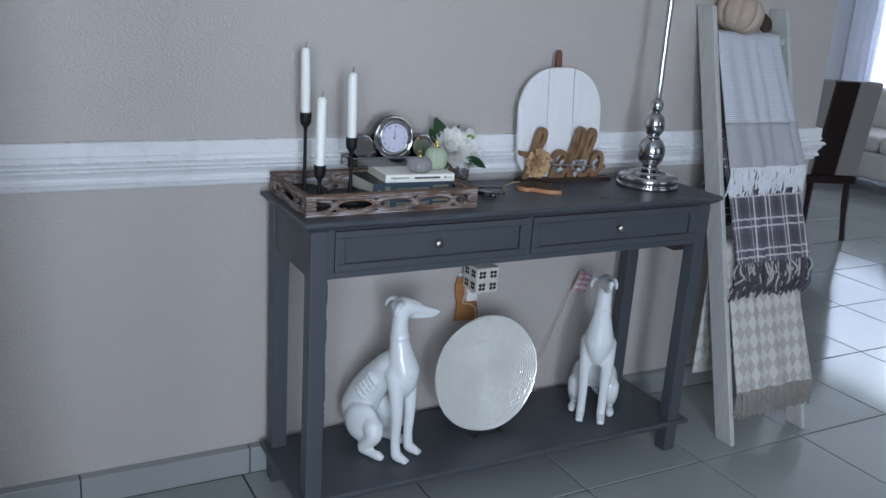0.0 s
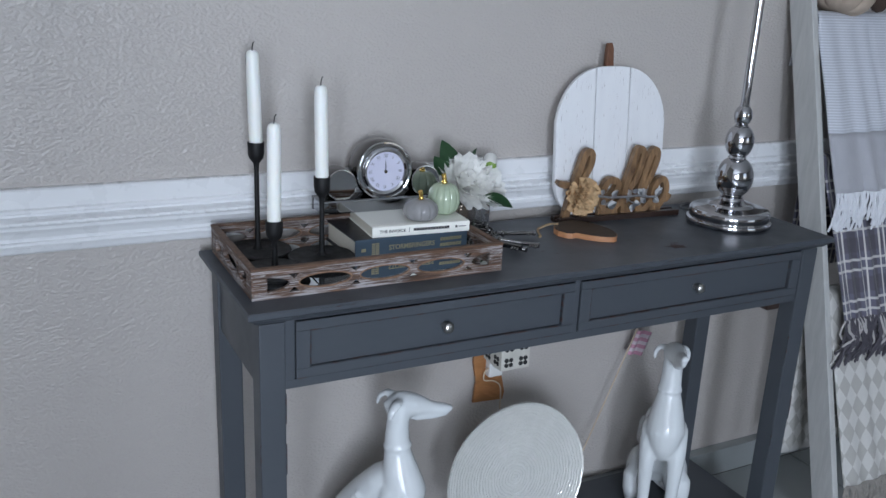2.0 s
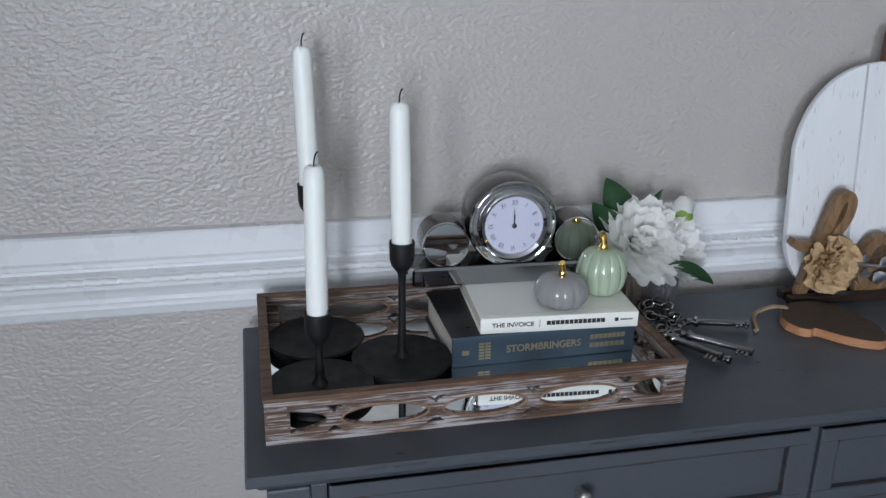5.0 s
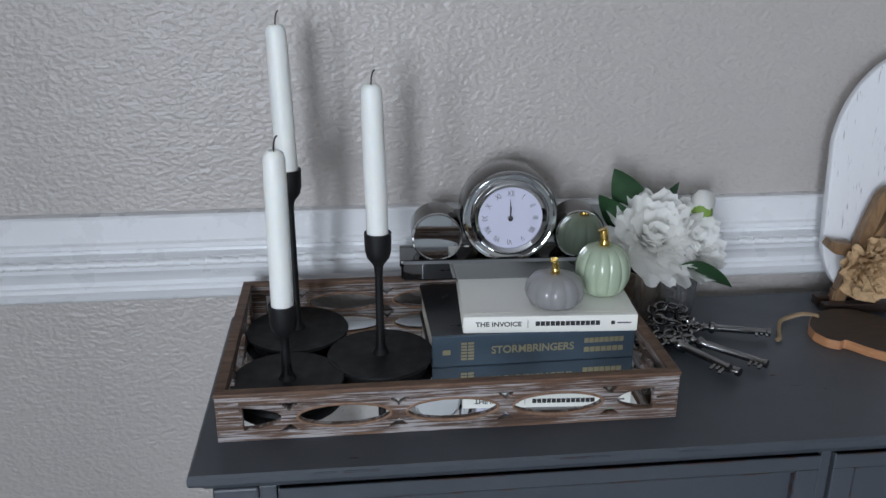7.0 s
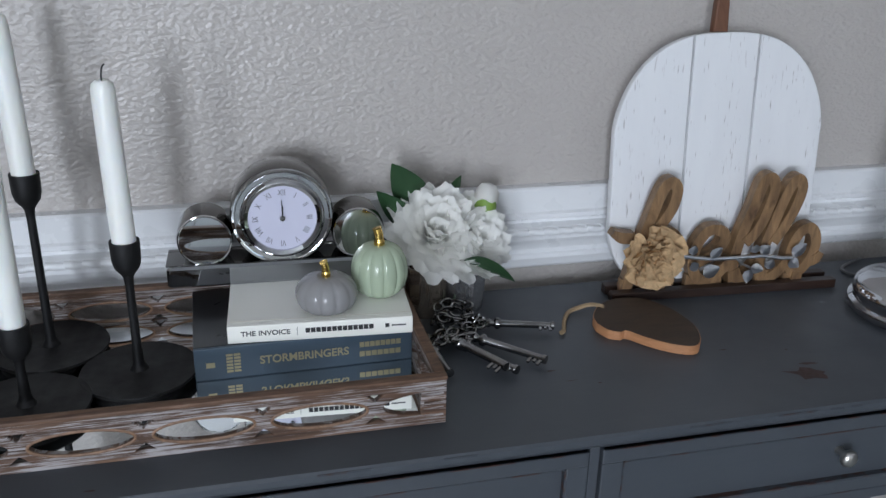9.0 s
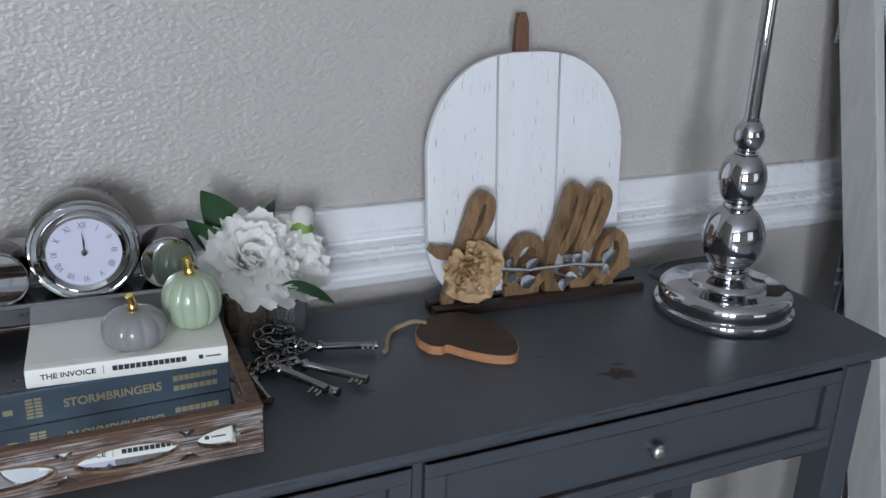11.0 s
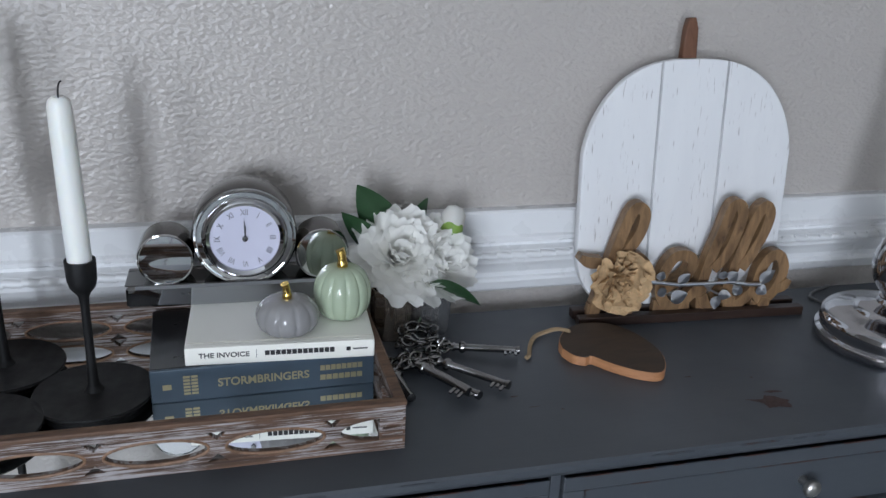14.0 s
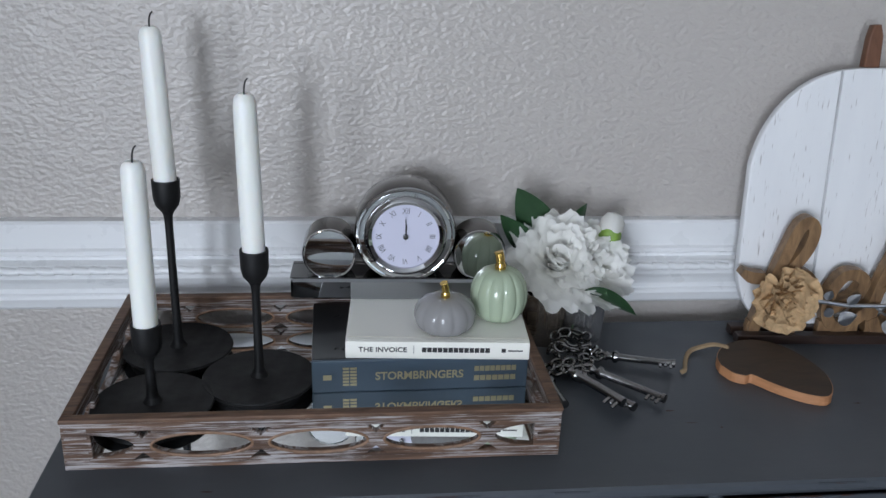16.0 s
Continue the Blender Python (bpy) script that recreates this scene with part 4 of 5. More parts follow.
def peony(x, y, z, radius, tilt, seed, vase, stem_to):
    fl = thing("peony_flower", pose(x, y, z, *tilt), "full white silk peony with ruffled petals in a glass vase", "flower", "white peonies")
    rnd = random.Random(seed)
    rings = [(8, 0.14, 0.80, 0.06), (12, 0.34, 0.90, 0.04), (15, 0.56, 0.97, 0.0), (16, 0.80, 1.0, -0.03), (16, 1.00, 1.0, -0.04), (13, 1.18, 0.92, -0.06)]
    for count, lean, size, cup in rings:
        for k in range(count):
            a = 2 * math.pi * (k + rnd.uniform(-0.3, 0.3)) / count + lean * 3
            bm = bmesh.new()
            m = Matrix.Rotation(a, 4, "Z") @ Matrix.Translation((0, -0.006 * lean, -0.02)) @ Matrix.Rotation(lean + rnd.uniform(-0.12, 0.12), 4, "X") @ Matrix.Rotation(rnd.uniform(-0.25, 0.25), 4, "Z")
            petal_mesh(bm, m, radius * 0.245 * rnd.uniform(0.8, 1.2), radius * size * rnd.uniform(0.88, 1.06) + 0.014, cup, rnd, 0.16)
            p = part("petal", bm, "petal", fl, smooth=True)
    a, b = Vector((0, 0, -0.018)), fl.matrix_basis.inverted() @ Vector(stem_to)
    part("stalk", tube(smooth_line([a, (a + b) / 2 + Vector((0.004, 0, 0)), b], 5), 0.0016, 6), "leaf", fl, "green stalk", smooth=True)
    return fl


pa = peony(-0.094, 0.028, 0.943, 0.053, (50, -6, 10), 1, va, (-0.0985, 0.050, TOP + 0.012))
pb = peony(-0.050, 0.031, 0.932, 0.049, (54, 34, 10), 7, vb, (-0.0470, 0.055, TOP + 0.012))


def leaf(parent, base, tip, width, roll, bend, label=""):
    b, t = Vector(base), Vector(tip)
    d = t - b
    zax = d.normalized()
    yax = Vector((0, 1, 0.45))
    yax = (yax - zax * yax.dot(zax)).normalized()
    xax = yax.cross(zax)
    q = Matrix((xax, yax, zax)).transposed().to_4x4() @ Matrix.Rotation(radians(roll), 4, "Z")
    lf = part("leaf", leaf_mesh(d.length, width, bend), "leaf", parent, label, smooth=True)
    lf.matrix_parent_inverse = parent.matrix_basis.inverted()
    lf.matrix_basis = Matrix.Translation(b) @ q
    return lf


leaf(pa, (-0.088, 0.060, 0.939), (-0.143, 0.051, 1.029), 0.0225, 14, 0.06)
leaf(pa, (-0.102, 0.055, 0.924), (-0.160, 0.041, 1.001), 0.0200, -20, 0.06)
leaf(pb, (-0.076, 0.061, 0.949), (-0.056, 0.057, 1.007), 0.0150, 22, 0.05)
leaf(pb, (-0.066, 0.003, 0.913), (0.000, -0.011, 0.902), 0.0240, 25, 0.20)
bud = thing("flower_bud", pose(-0.027, 0.047, 0.959, -12, 14, 0) @ Matrix.Scale(1.05, 4), "closed white peony bud in green sepals", "flower")
part("bud_petals", lathe([(0, 0.0), (0.009, 0.004), (0.014, 0.014), (0.013, 0.026), (0.008, 0.034), (0, 0.036)], 18, wobble=lambda a, z: 1 + 0.08 * math.sin(4 * a + 90 * z)), "petal", bud, "white bud tip", smooth=True)
part("bud_calyx", lathe([(0, -0.008), (0.008, -0.006), (0.0145, 0.002), (0.0150, 0.010), (0.0135, 0.016), (0.010, 0.012)], 18, wobble=lambda a, z: 1 + 0.06 * math.sin(3 * a)), "bud", bud, "green calyx", smooth=True)
for a in (60, 200, 310):
    sp = part("sepal", leaf_mesh(0.026, 0.007, -0.2), "sepal", bud, "brown sepal", smooth=True)
    sp.matrix_basis = pose(0, 0, 0, 0, 0, a) @ pose(0, -0.011, -0.001, 8)
part("stalk", tube(smooth_line([(0, 0, -0.006), (-0.004, 0.006, -0.06), (-0.012, 0.008, -0.118)], 5), 0.0015, 6), "leaf", bud, smooth=True)


# ---- bunch of ornamental keys ----
def ornate_key(x0, y0, x1, y1, z, seed, roll):
    d = Vector((x1 - x0, y1 - y0, 0))
    L = d.length
    key = thing("ornamental_key", pose(x0 - 0.0125, y0 - 0.0155, TOP + z, 0, 0, math.degrees(math.atan2(d.y, d.x))) @ pose(0, 0, 0, roll), "aged pewter skeleton key with a pierced bow", "key", "bunch of keys on the console")
    shaft = lathe([(0, 0.026), (0.0048, 0.027), (0.0060, 0.030), (0.0040, 0.033), (0.0042, 0.036), (0.0074, 0.0385), (0.0074, 0.042), (0.0046, 0.045), (0.0040, L - 0.006), (0.0052, L - 0.005), (0.0052, L - 0.001), (0, L)], 14, m=pose(0, 0, 0, 0, 90, 0))
    part("shaft", shaft, "pewter", key, smooth=True)
    bow = bmesh.new()
    for cx, cy in ((0.007, 0), (0.017, 0.0085), (0.017, -0.0085), (0.0235, 0)):
        tube([(cx + 0.0068 * math.cos(t * math.pi / 7), cy + 0.0068 * math.sin(t * math.pi / 7), 0) for t in range(15)], 0.0022, 7, bow)
    part("bow", bow, "pewter", key, "pierced clover bow", smooth=True)
    bit = bmesh.new()
    for k, ln in enumerate((0.013, 0.010, 0.013)):
        box(L - 0.020 + k * 0.006, L - 0.0165 + k * 0.006, -ln, -0.001, -0.0013, 0.0013, 0.0004, 1, bm=bit)
    part("bit", bit, "pewter", key)
    return key


ornate_key(-0.068, -0.014, 0.017, -0.104, 0.0085, 1, 10)
ornate_key(-0.084, -0.016, -0.022, -0.118, 0.0075, 2, -14)
ornate_key(-0.092, -0.024, -0.036, -0.121, 0.0150, 3, 20)
ornate_key(-0.050, 0.006, 0.056, -0.026, 0.0090, 4, 0)
ornate_key(-0.108, -0.018, -0.097, -0.108, 0.0068, 5, 30)
chain = thing("key_chain", pose(-0.075, -0.006, TOP), "tangled pewter chain links holding the keys together", "chain")
rng = random.Random(3)
for k in range(22):
    a = k / 11 * 2 * math.pi
    ln = tube([(0.0082 * math.cos(t * math.pi / 6), 0.0054 * math.sin(t * math.pi / 6), 0) for t in range(13)], 0.0017, 6)
    part("link", ln, "pewter", chain, smooth=True, at=pose(0.030 * math.cos(a) * rng.uniform(0.5, 1), 0.020 * math.sin(a), 0.009 + rng.uniform(0, 0.016), rng.uniform(20, 70) * (1 if k % 2 else -1), rng.uniform(-12, 12), math.degrees(a) + 90))

# ---- acorn-shaped wooden tag with a twine loop ----
tag = thing("wooden_tag", pose(-0.0027, -0.0135, TOP) @ Matrix.Scale(0.94, 4), "flat brown wooden acorn tag with orange edge and twine", "ornament")
outline = smooth_line([(0.1030, -0.0400, 0), (0.1080, -0.0160, 0), (0.1300, 0.0120, 0), (0.1600, 0.0250, 0), (0.1950, 0.0180, 0), (0.2180, -0.0150, 0), (0.2270, -0.0580, 0), (0.2240, -0.0860, 0), (0.2130, -0.1120, 0), (0.1980, -0.1230, 0), (0.1740, -0.1130, 0), (0.1500, -0.0900, 0), (0.1330, -0.0670, 0), (0.1230, -0.0690, 0), (0.1100, -0.0600, 0), (0.1030, -0.0400, 0)], 4)[:-1]
for z0, z1, mt, nm, s in ((0.0005, 0.0125, "copper_edge", "edge", 1.0), (0.0123, 0.0133, "bark_top", "stained_face", 0.985)):
    bm = bmesh.new()
    c = Vector((0.168, -0.045, 0))
    lo = [bm.verts.new(((p - c) * s + c).xy.to_3d() + Vector((0, 0, z0))) for p in outline]
    hi = [bm.verts.new(((p - c) * s + c).xy.to_3d() + Vector((0, 0, z1))) for p in outline]
    for i in range(len(lo)):
        j = (i + 1) % len(lo)
        bm.faces.new((lo[i], lo[j], hi[j], hi[i]))
    bm.faces.new(hi), bm.faces.new(lo[::-1])
    bmesh.ops.recalc_face_normals(bm, faces=bm.faces[:])
    part(nm, bm, mt, tag)
tw = bmesh.new()
for off in (0.0, 0.0028):
    tube(smooth_line([(0.130, 0.0 + off, 0.0150), (0.118, 0.014 + off, 0.0120), (0.104, 0.020 + off, 0.006), (0.085, 0.012 + off, 0.004), (0.070, -0.012 + off, 0.004), (0.060, -0.036 + off, 0.004), (0.054, -0.041 + off, 0.003)], 5), 0.0023, 6, tw)
part("twine_loop", tw, "twine", tag, "jute twine loop", smooth=True)


# ---- the wooden "hello" sign ----
sign = thing("word_sign", pose(0.1475, 0.0215, TOP, 0, 0, -2.6), "carved wooden script word sign on a dark wooden stand", "sign")
for y0, y1 in ((0.0, 0.014), (0.026, 0.040)):
    part("stand_rail", box(0.0, 0.328, y0, y1, 0.0, 0.0125, 0.001), "dark_wood", sign)
part("stand_base", box(0.003, 0.325, 0.0135, 0.0265, 0.0, 0.005), "dark_wood", sign)
PX = 0.322 / 1042


def su(x, y):
    """Place on the sign's face from a drawing that is 1042 units long, with its rising baseline taken out."""
    return ((x - 20) * PX, (628 - (x - 20) * 0.1285 - y) * PX * 0.95 + 0.006)


def ribbon(strokes, width, y0, depth, drift):
    """Thick flat strokes; each creeps a little in depth along its way, so that it passes over itself."""
    bm = bmesh.new()
    for si, st in enumerate(strokes):
        pts = smooth_line([(*su(*q[:2]), (q[2] if len(q) > 2 else 1.0)) for q in st], 7)
        n = len(pts)
        rows = []
        for i, p in enumerate(pts):
            d = pts[min(i + 1, n - 1)] - pts[max(i - 1, 0)]
            nx, nz = -d.y, d.x
            ln = math.hypot(nx, nz) or 1
            w = width / 2 * p.z
            y = y0 - drift * i / n - si * 0.0013
            a, b = (p.x + nx / ln * w, p.y + nz / ln * w), (p.x - nx / ln * w, p.y - nz / ln * w)
            rows.append([bm.verts.new((a[0], y, a[1])), bm.verts.new((b[0], y, b[1])), bm.verts.new((b[0], y + depth, b[1])), bm.verts.new((a[0], y + depth, a[1]))])
        for r0, r1 in zip(rows, rows[1:]):
            for k in range(4):
                bm.faces.new((r0[k], r0[(k + 1) % 4], r1[(k + 1) % 4], r1[k]))
        bm.faces.new(rows[0][::-1]), bm.faces.new(rows[-1])
    bmesh.ops.recalc_face_normals(bm, faces=bm.faces[:])
    return bm


LETTERS = [
    [[(96, 600), (122, 490), (150, 355), (182, 225), (214, 115), (246, 76), (276, 102), (268, 180), (232, 258), (192, 318)],
     [(10, 330, 0.6), (52, 348), (104, 345)],
     [(150, 470), (195, 355), (250, 305), (298, 335), (288, 430), (258, 520), (238, 590)]],
    [[(385, 465), (450, 430), (512, 372), (532, 312), (500, 282), (442, 295), (402, 368), (392, 450), (422, 520), (480, 525), (545, 462), (580, 410)]],
    [[(600, 545), (588, 430), (606, 300), (645, 150), (672, 40), (706, 18), (726, 66), (704, 185), (670, 272), (626, 335)], [(592, 470), (622, 518), (662, 490), (700, 425)]],
    [[(735, 520), (715, 430), (735, 310), (768, 170), (802, 56), (834, 12), (858, 50), (844, 136), (804, 242), (762, 322)], [(718, 465), (752, 505), (800, 470), (846, 405)]],
    [[(852, 415), (864, 318), (898, 252), (942, 242), (970, 300), (955, 388), (908, 458), (868, 455), (850, 400)], [(945, 405), (982, 388), (1002, 352, 0.7)], [(905, 455), (895, 500)]],
]
for k, strokes in enumerate(LETTERS):
    part("letter", ribbon(strokes, 0.0150, 0.0125 + (k % 2) * 0.0012, 0.0155, 0.002), "hello", sign, "brown mango wood letter")
foot = bmesh.new()
for x in (98, 236, 400, 520, 640, 760, 870):
    u, v = su(x, 560)
    box(u - 0.008, u + 0.008, 0.0150, 0.0255, 0.004, 0.026, 0.001, bm=foot)
tagged(part("letter_feet", foot, "hello", sign), kind="stuff")
# burlap rose
rnd = random.Random(5)
ru, rv = su(186, 415)
for ring, (count, rad, lean) in enumerate(((4, 0.014, 0.15), (6, 0.022, 0.45), (8, 0.029, 0.75), (9, 0.035, 1.02), (10, 0.039, 1.28))):
    for k in range(count):
        a = 2 * math.pi * (k + rnd.uniform(-0.3, 0.3)) / count + ring
        m = Matrix.Translation((ru, 0.004, rv)) @ Matrix.Rotation(radians(90), 4, "X") @ Matrix.Rotation(a, 4, "Z") @ Matrix.Translation((0, -0.003 - 0.002 * ring, 0.0)) @ Matrix.Rotation(lean + rnd.uniform(-0.15, 0.15), 4, "X") @ Matrix.Rotation(rnd.uniform(-0.3, 0.3), 4, "Z")
        bm = bmesh.new()
        petal_mesh(bm, m, rad * 0.40 + 0.003, rad * rnd.uniform(0.74, 0.96), -0.12, rnd, 0.5, 0.42)
        part("rose_petal", bm, "burlap", sign, "folded burlap petal", smooth=True)
part("rose_back", ball(ru, 0.006, rv, 0.024, 0.008, 0.024), "burlap", sign, smooth=True)
vine = bmesh.new()
tube([(u, 0.004, v) for u, v in (su(*q) for q in ((292, 408), (460, 412), (580, 398), (700, 380), (790, 385), (850, 380)))], 0.0028, 8, vine)
tube([(u, 0.003, v) for u, v in (su(*q) for q in ((575, 398), (610, 425), (650, 440)))], 0.0016, 6, vine)
part("vine", vine, "silver", sign, "silver metal vine", smooth=True)
for (bx, by), (tx, ty), w in (((455, 405), (500, 350), 0.0055), ((395, 470), (370, 430), 0.005), ((365, 395), (375, 350), 0.005), ((430, 490), (500, 445), 0.008), ((660, 365), (660, 325), 0.006), ((690, 370), (725, 325), 0.007), ((650, 440), (710, 445), 0.0055), ((648, 450), (640, 515), 0.006), ((835, 390), (880, 420), 0.006), ((845, 370), (900, 300), 0.007), ((735, 440), (752, 392), 0.006)):
    (u0, v0), (u1, v1) = su(bx, by), su(tx, ty)
    d = Vector((u1 - u0, 0, v1 - v0))
    lf = part("metal_leaf", leaf_mesh(d.length, w * 1.25, 0.06), "silver", sign, smooth=True)
    lf.matrix_basis = Matrix.Translation((u0, 0.0010, v0)) @ Matrix.Rotation(math.atan2(d.x, d.z), 4, "Y")

# ---- white plank pumpkin leaning on the chair rail ----
board = thing("wooden_pumpkin", pose(0.3025, 0.0570, TOP, -5.0), "white scratched plank pumpkin cutout with a brown stem", "decoration")


def pumpkin_edge(x):
    """Upper and lower outline of the board, in metres from its middle and foot."""
    k = min(abs(x) / 0.1520, 1.0)
    up = 0.205 + 0.135 * max(0.0, 1 - k ** 2.7) ** 0.55
    dn = 0.0 + 0.10 * (1 - max(0.0, 1 - k ** 4.0) ** 0.5)
    return dn, up


cuts = (-0.1520, -0.0495, 0.0445, 0.1520)
for a, b in zip(cuts, cuts[1:]):
    xs = [a + 0.0009 + (b - a - 0.0018) * (0.5 - 0.5 * math.cos(math.pi * i / 32)) for i in range(33)]
    loop = [(x, pumpkin_edge(x)[0]) for x in xs] + [(x, pumpkin_edge(x)[1]) for x in reversed(xs)]
    part("plank", cut_plate(loop, (), 0.012, 0.0012), "plank", board)
part("stem", cut_plate([(-0.0235, 0.3405), (-0.0035, 0.3405), (-0.0045, 0.378), (-0.009, 0.391), (-0.018, 0.390), (-0.0215, 0.376)], (), 0.012, 0.0012), "stem_wood", board, "brown wooden stem")
part("batten", box(-0.10, 0.10, 0.006, 0.010, 0.16, 0.19), "stem_wood", board)

# ---- chrome lamp foot ----
lamp = thing("table_lamp", pose(0.5385, -0.0890, TOP), "polished chrome lamp with stacked balls and slim rod", "lamp")
part("base", lathe([(0, 0), (0.088, 0.0), (0.0945, 0.003), (0.0962, 0.008), (0.0945, 0.0130), (0.0890, 0.0158), (0.0885, 0.0180), (0.0902, 0.0225), (0.0905, 0.0280), (0.0890, 0.0340), (0.0845, 0.0380), (0.0740, 0.0405), (0.0600, 0.0420), (0.0530, 0.0440), (0.0510, 0.0480), (0.0450, 0.0510), (0.0340, 0.0530), (0.0280, 0.0565), (0.0270, 0.0600), (0.0250, 0.0625), (0, 0.0625)], 72), "chrome", lamp, "stepped round foot", smooth=True)
part("body", lathe([(0, 0.055), (0.0235, 0.055), (0.0265, 0.0585), (0.0235, 0.062), (0.0262, 0.065), (0.0225, 0.068)] + [(0.0415 * math.sin(math.pi * (0.18 + 0.66 * k / 18)) ** 0.9, 0.1085 - 0.0475 * math.cos(math.pi * (0.18 + 0.66 * k / 18))) for k in range(19)]
    + [(0.0185, 0.152), (0.0205, 0.154), (0.0180, 0.157)] + [(0.0315 * math.sin(math.pi * (0.18 + 0.66 * k / 18)) ** 0.9, 0.1905 - 0.0385 * math.cos(math.pi * (0.18 + 0.66 * k / 18))) for k in range(19)]
    + [(0.0140, 0.2235), (0.0155, 0.2255), (0.0135, 0.228)] + [(0.0200 * math.sin(math.pi * (0.18 + 0.66 * k / 14)) ** 0.9, 0.2485 - 0.0235 * math.cos(math.pi * (0.18 + 0.66 * k / 14))) for k in range(15)] + [(0.0105, 0.271), (0, 0.271)], 64), "chrome", lamp, "stacked mirror chrome balls", smooth=True)
part("rod", lathe([(0, 0.268), (0.0112, 0.268), (0.0112, 0.2715), (0.0096, 0.2725), (0.0096, 0.85), (0, 0.85)], 32), "chrome", lamp, "slim chrome rod", smooth=True)
cord = thing("lamp_cord", pose(-0.0125, -0.0110, TOP), "grey lamp cord lying behind the lamp", "cord")
part("cord", tube(smooth_line([(0.560, 0.020, 0.003), (0.538, 0.048, 0.003), (0.535, 0.066, 0.003), (0.552, 0.080, 0.003), (0.585, 0.094, 0.003), (0.590, 0.101, -0.003), (0.590, 0.104, -0.030)], 6), 0.0022, 6), "cord_grey", cord, smooth=True)


# ---- on the lower shelf: two greyhound statues, a plate, a flag ----
SHELF = 0.0922


def hound(head_turn, nose_up=0):
    """A sitting greyhound facing +x, its forefeet near the origin, 0.475 high; head_turn: degrees to its left, nose_up: degrees upwards."""
    P = []
    turn = Matrix.Translation((-0.028, 0, 0)) @ Matrix.Rotation(radians(head_turn), 4, "Z") @ Matrix.Translation((0, 0, 0.445)) @ Matrix.Rotation(radians(-nose_up), 4, "Y") @ Matrix.Translation((0.028, 0, -0.455))

    def limb(pts, radii, steps=5, m=None):
        line = smooth_line([m @ Vector(p) for p in pts] if m else pts, steps)
        rr = []
        for i in range(len(line)):
            t = i / (len(line) - 1) * (len(radii) - 1)
            k = min(int(t), len(radii) - 2)
            rr.append(tuple(radii[k][c] + (radii[k + 1][c] - radii[k][c]) * (t - k) for c in (0, 1)) if isinstance(radii[0], tuple) else radii[k] + (radii[k + 1] - radii[k]) * (t - k))
        P.append(tube(line, rr, 18))

    # trunk, deep chest, neck
    limb([(-0.160, 0, 0.055), (-0.158, 0, 0.105), (-0.132, 0, 0.165), (-0.092, 0, 0.222), (-0.055, 0, 0.268), (-0.032, 0, 0.300)], [(0.030, 0.042), (0.047, 0.056), (0.047, 0.052), (0.048, 0.047), (0.046, 0.042), (0.030, 0.028)])
    limb([(-0.024, 0, 0.190), (-0.014, 0, 0.225), (-0.012, 0, 0.262), (-0.022, 0, 0.305), (-0.030, 0, 0.350), (-0.032, 0, 0.400), (-0.026, 0, 0.440)], [(0.020, 0.026), (0.036, 0.040), (0.046, 0.046), (0.038, 0.036), (0.0265, 0.026), (0.0235, 0.023), (0.023, 0.022)])
    # head with its long muzzle, brow and ears
    limb([(-0.056, 0, 0.448), (-0.026, 0, 0.458), (0.006, 0, 0.452), (0.036, 0, 0.442), (0.064, 0, 0.436), (0.084, 0, 0.432)], [(0.016, 0.017), (0.028, 0.026), (0.023, 0.021), (0.0145, 0.0135), (0.0115, 0.0105), (0.0075, 0.008)], 5, turn)
    limb([(0.002, 0, 0.430), (0.040, 0, 0.424), (0.074, 0, 0.422)], [(0.012, 0.012), (0.0085, 0.0095), (0.005, 0.006)], 5, turn)
    for s in (1, -1):
        limb([(-0.034, 0.018 * s, 0.474), (-0.046, 0.029 * s, 0.474), (-0.058, 0.037 * s, 0.462), (-0.062, 0.038 * s, 0.446)], [(0.006, 0.009), (0.006, 0.012), (0.005, 0.010), (0.0035, 0.005)], 5, turn)
        P.append(ball(*(turn @ Vector((-0.002, 0.017 * s, 0.462))), 0.007, 0.005, 0.006))
        # forelegs and paws
        limb([(-0.034, 0.018 * s, 0.292), (-0.024, 0.028 * s, 0.258), (-0.010, 0.033 * s, 0.200), (-0.005, 0.033 * s, 0.125), (-0.007, 0.032 * s, 0.060), (-0.002, 0.032 * s, 0.012)], [0.010, 0.026, 0.0215, 0.0160, 0.0138, 0.0145])
        limb([(-0.008, 0.032 * s, 0.012), (0.012, 0.033 * s, 0.0135), (0.032, 0.033 * s, 0.009)], [0.012, 0.0150, 0.0095])
        for t in (-0.008, 0.0, 0.008):
            P.append(ball(0.030, 0.033 * s + t, 0.0085, 0.010, 0.005, 0.008))
        # haunches and hind feet
        P.append(ball(-0.112, 0.046 * s, 0.090, 0.058, 0.030, 0.060, Matrix.Rotation(radians(24), 4, "Y")))
        limb([(-0.096, 0.046 * s, 0.128), (-0.072, 0.052 * s, 0.096), (-0.066, 0.055 * s, 0.066), (-0.088, 0.057 * s, 0.036), (-0.104, 0.056 * s, 0.018)], [0.012, 0.030, 0.026, 0.019, 0.016])
        limb([(-0.108, 0.056 * s, 0.015), (-0.075, 0.058 * s, 0.013), (-0.044, 0.060 * s, 0.013), (-0.026, 0.060 * s, 0.009)], [0.013, 0.0125, 0.0145, 0.009])
    limb([(-0.172, 0, 0.058), (-0.188, 0.010, 0.022), (-0.168, 0.040, 0.010), (-0.130, 0.078, 0.009)], [0.014, 0.010, 0.008, 0.005])
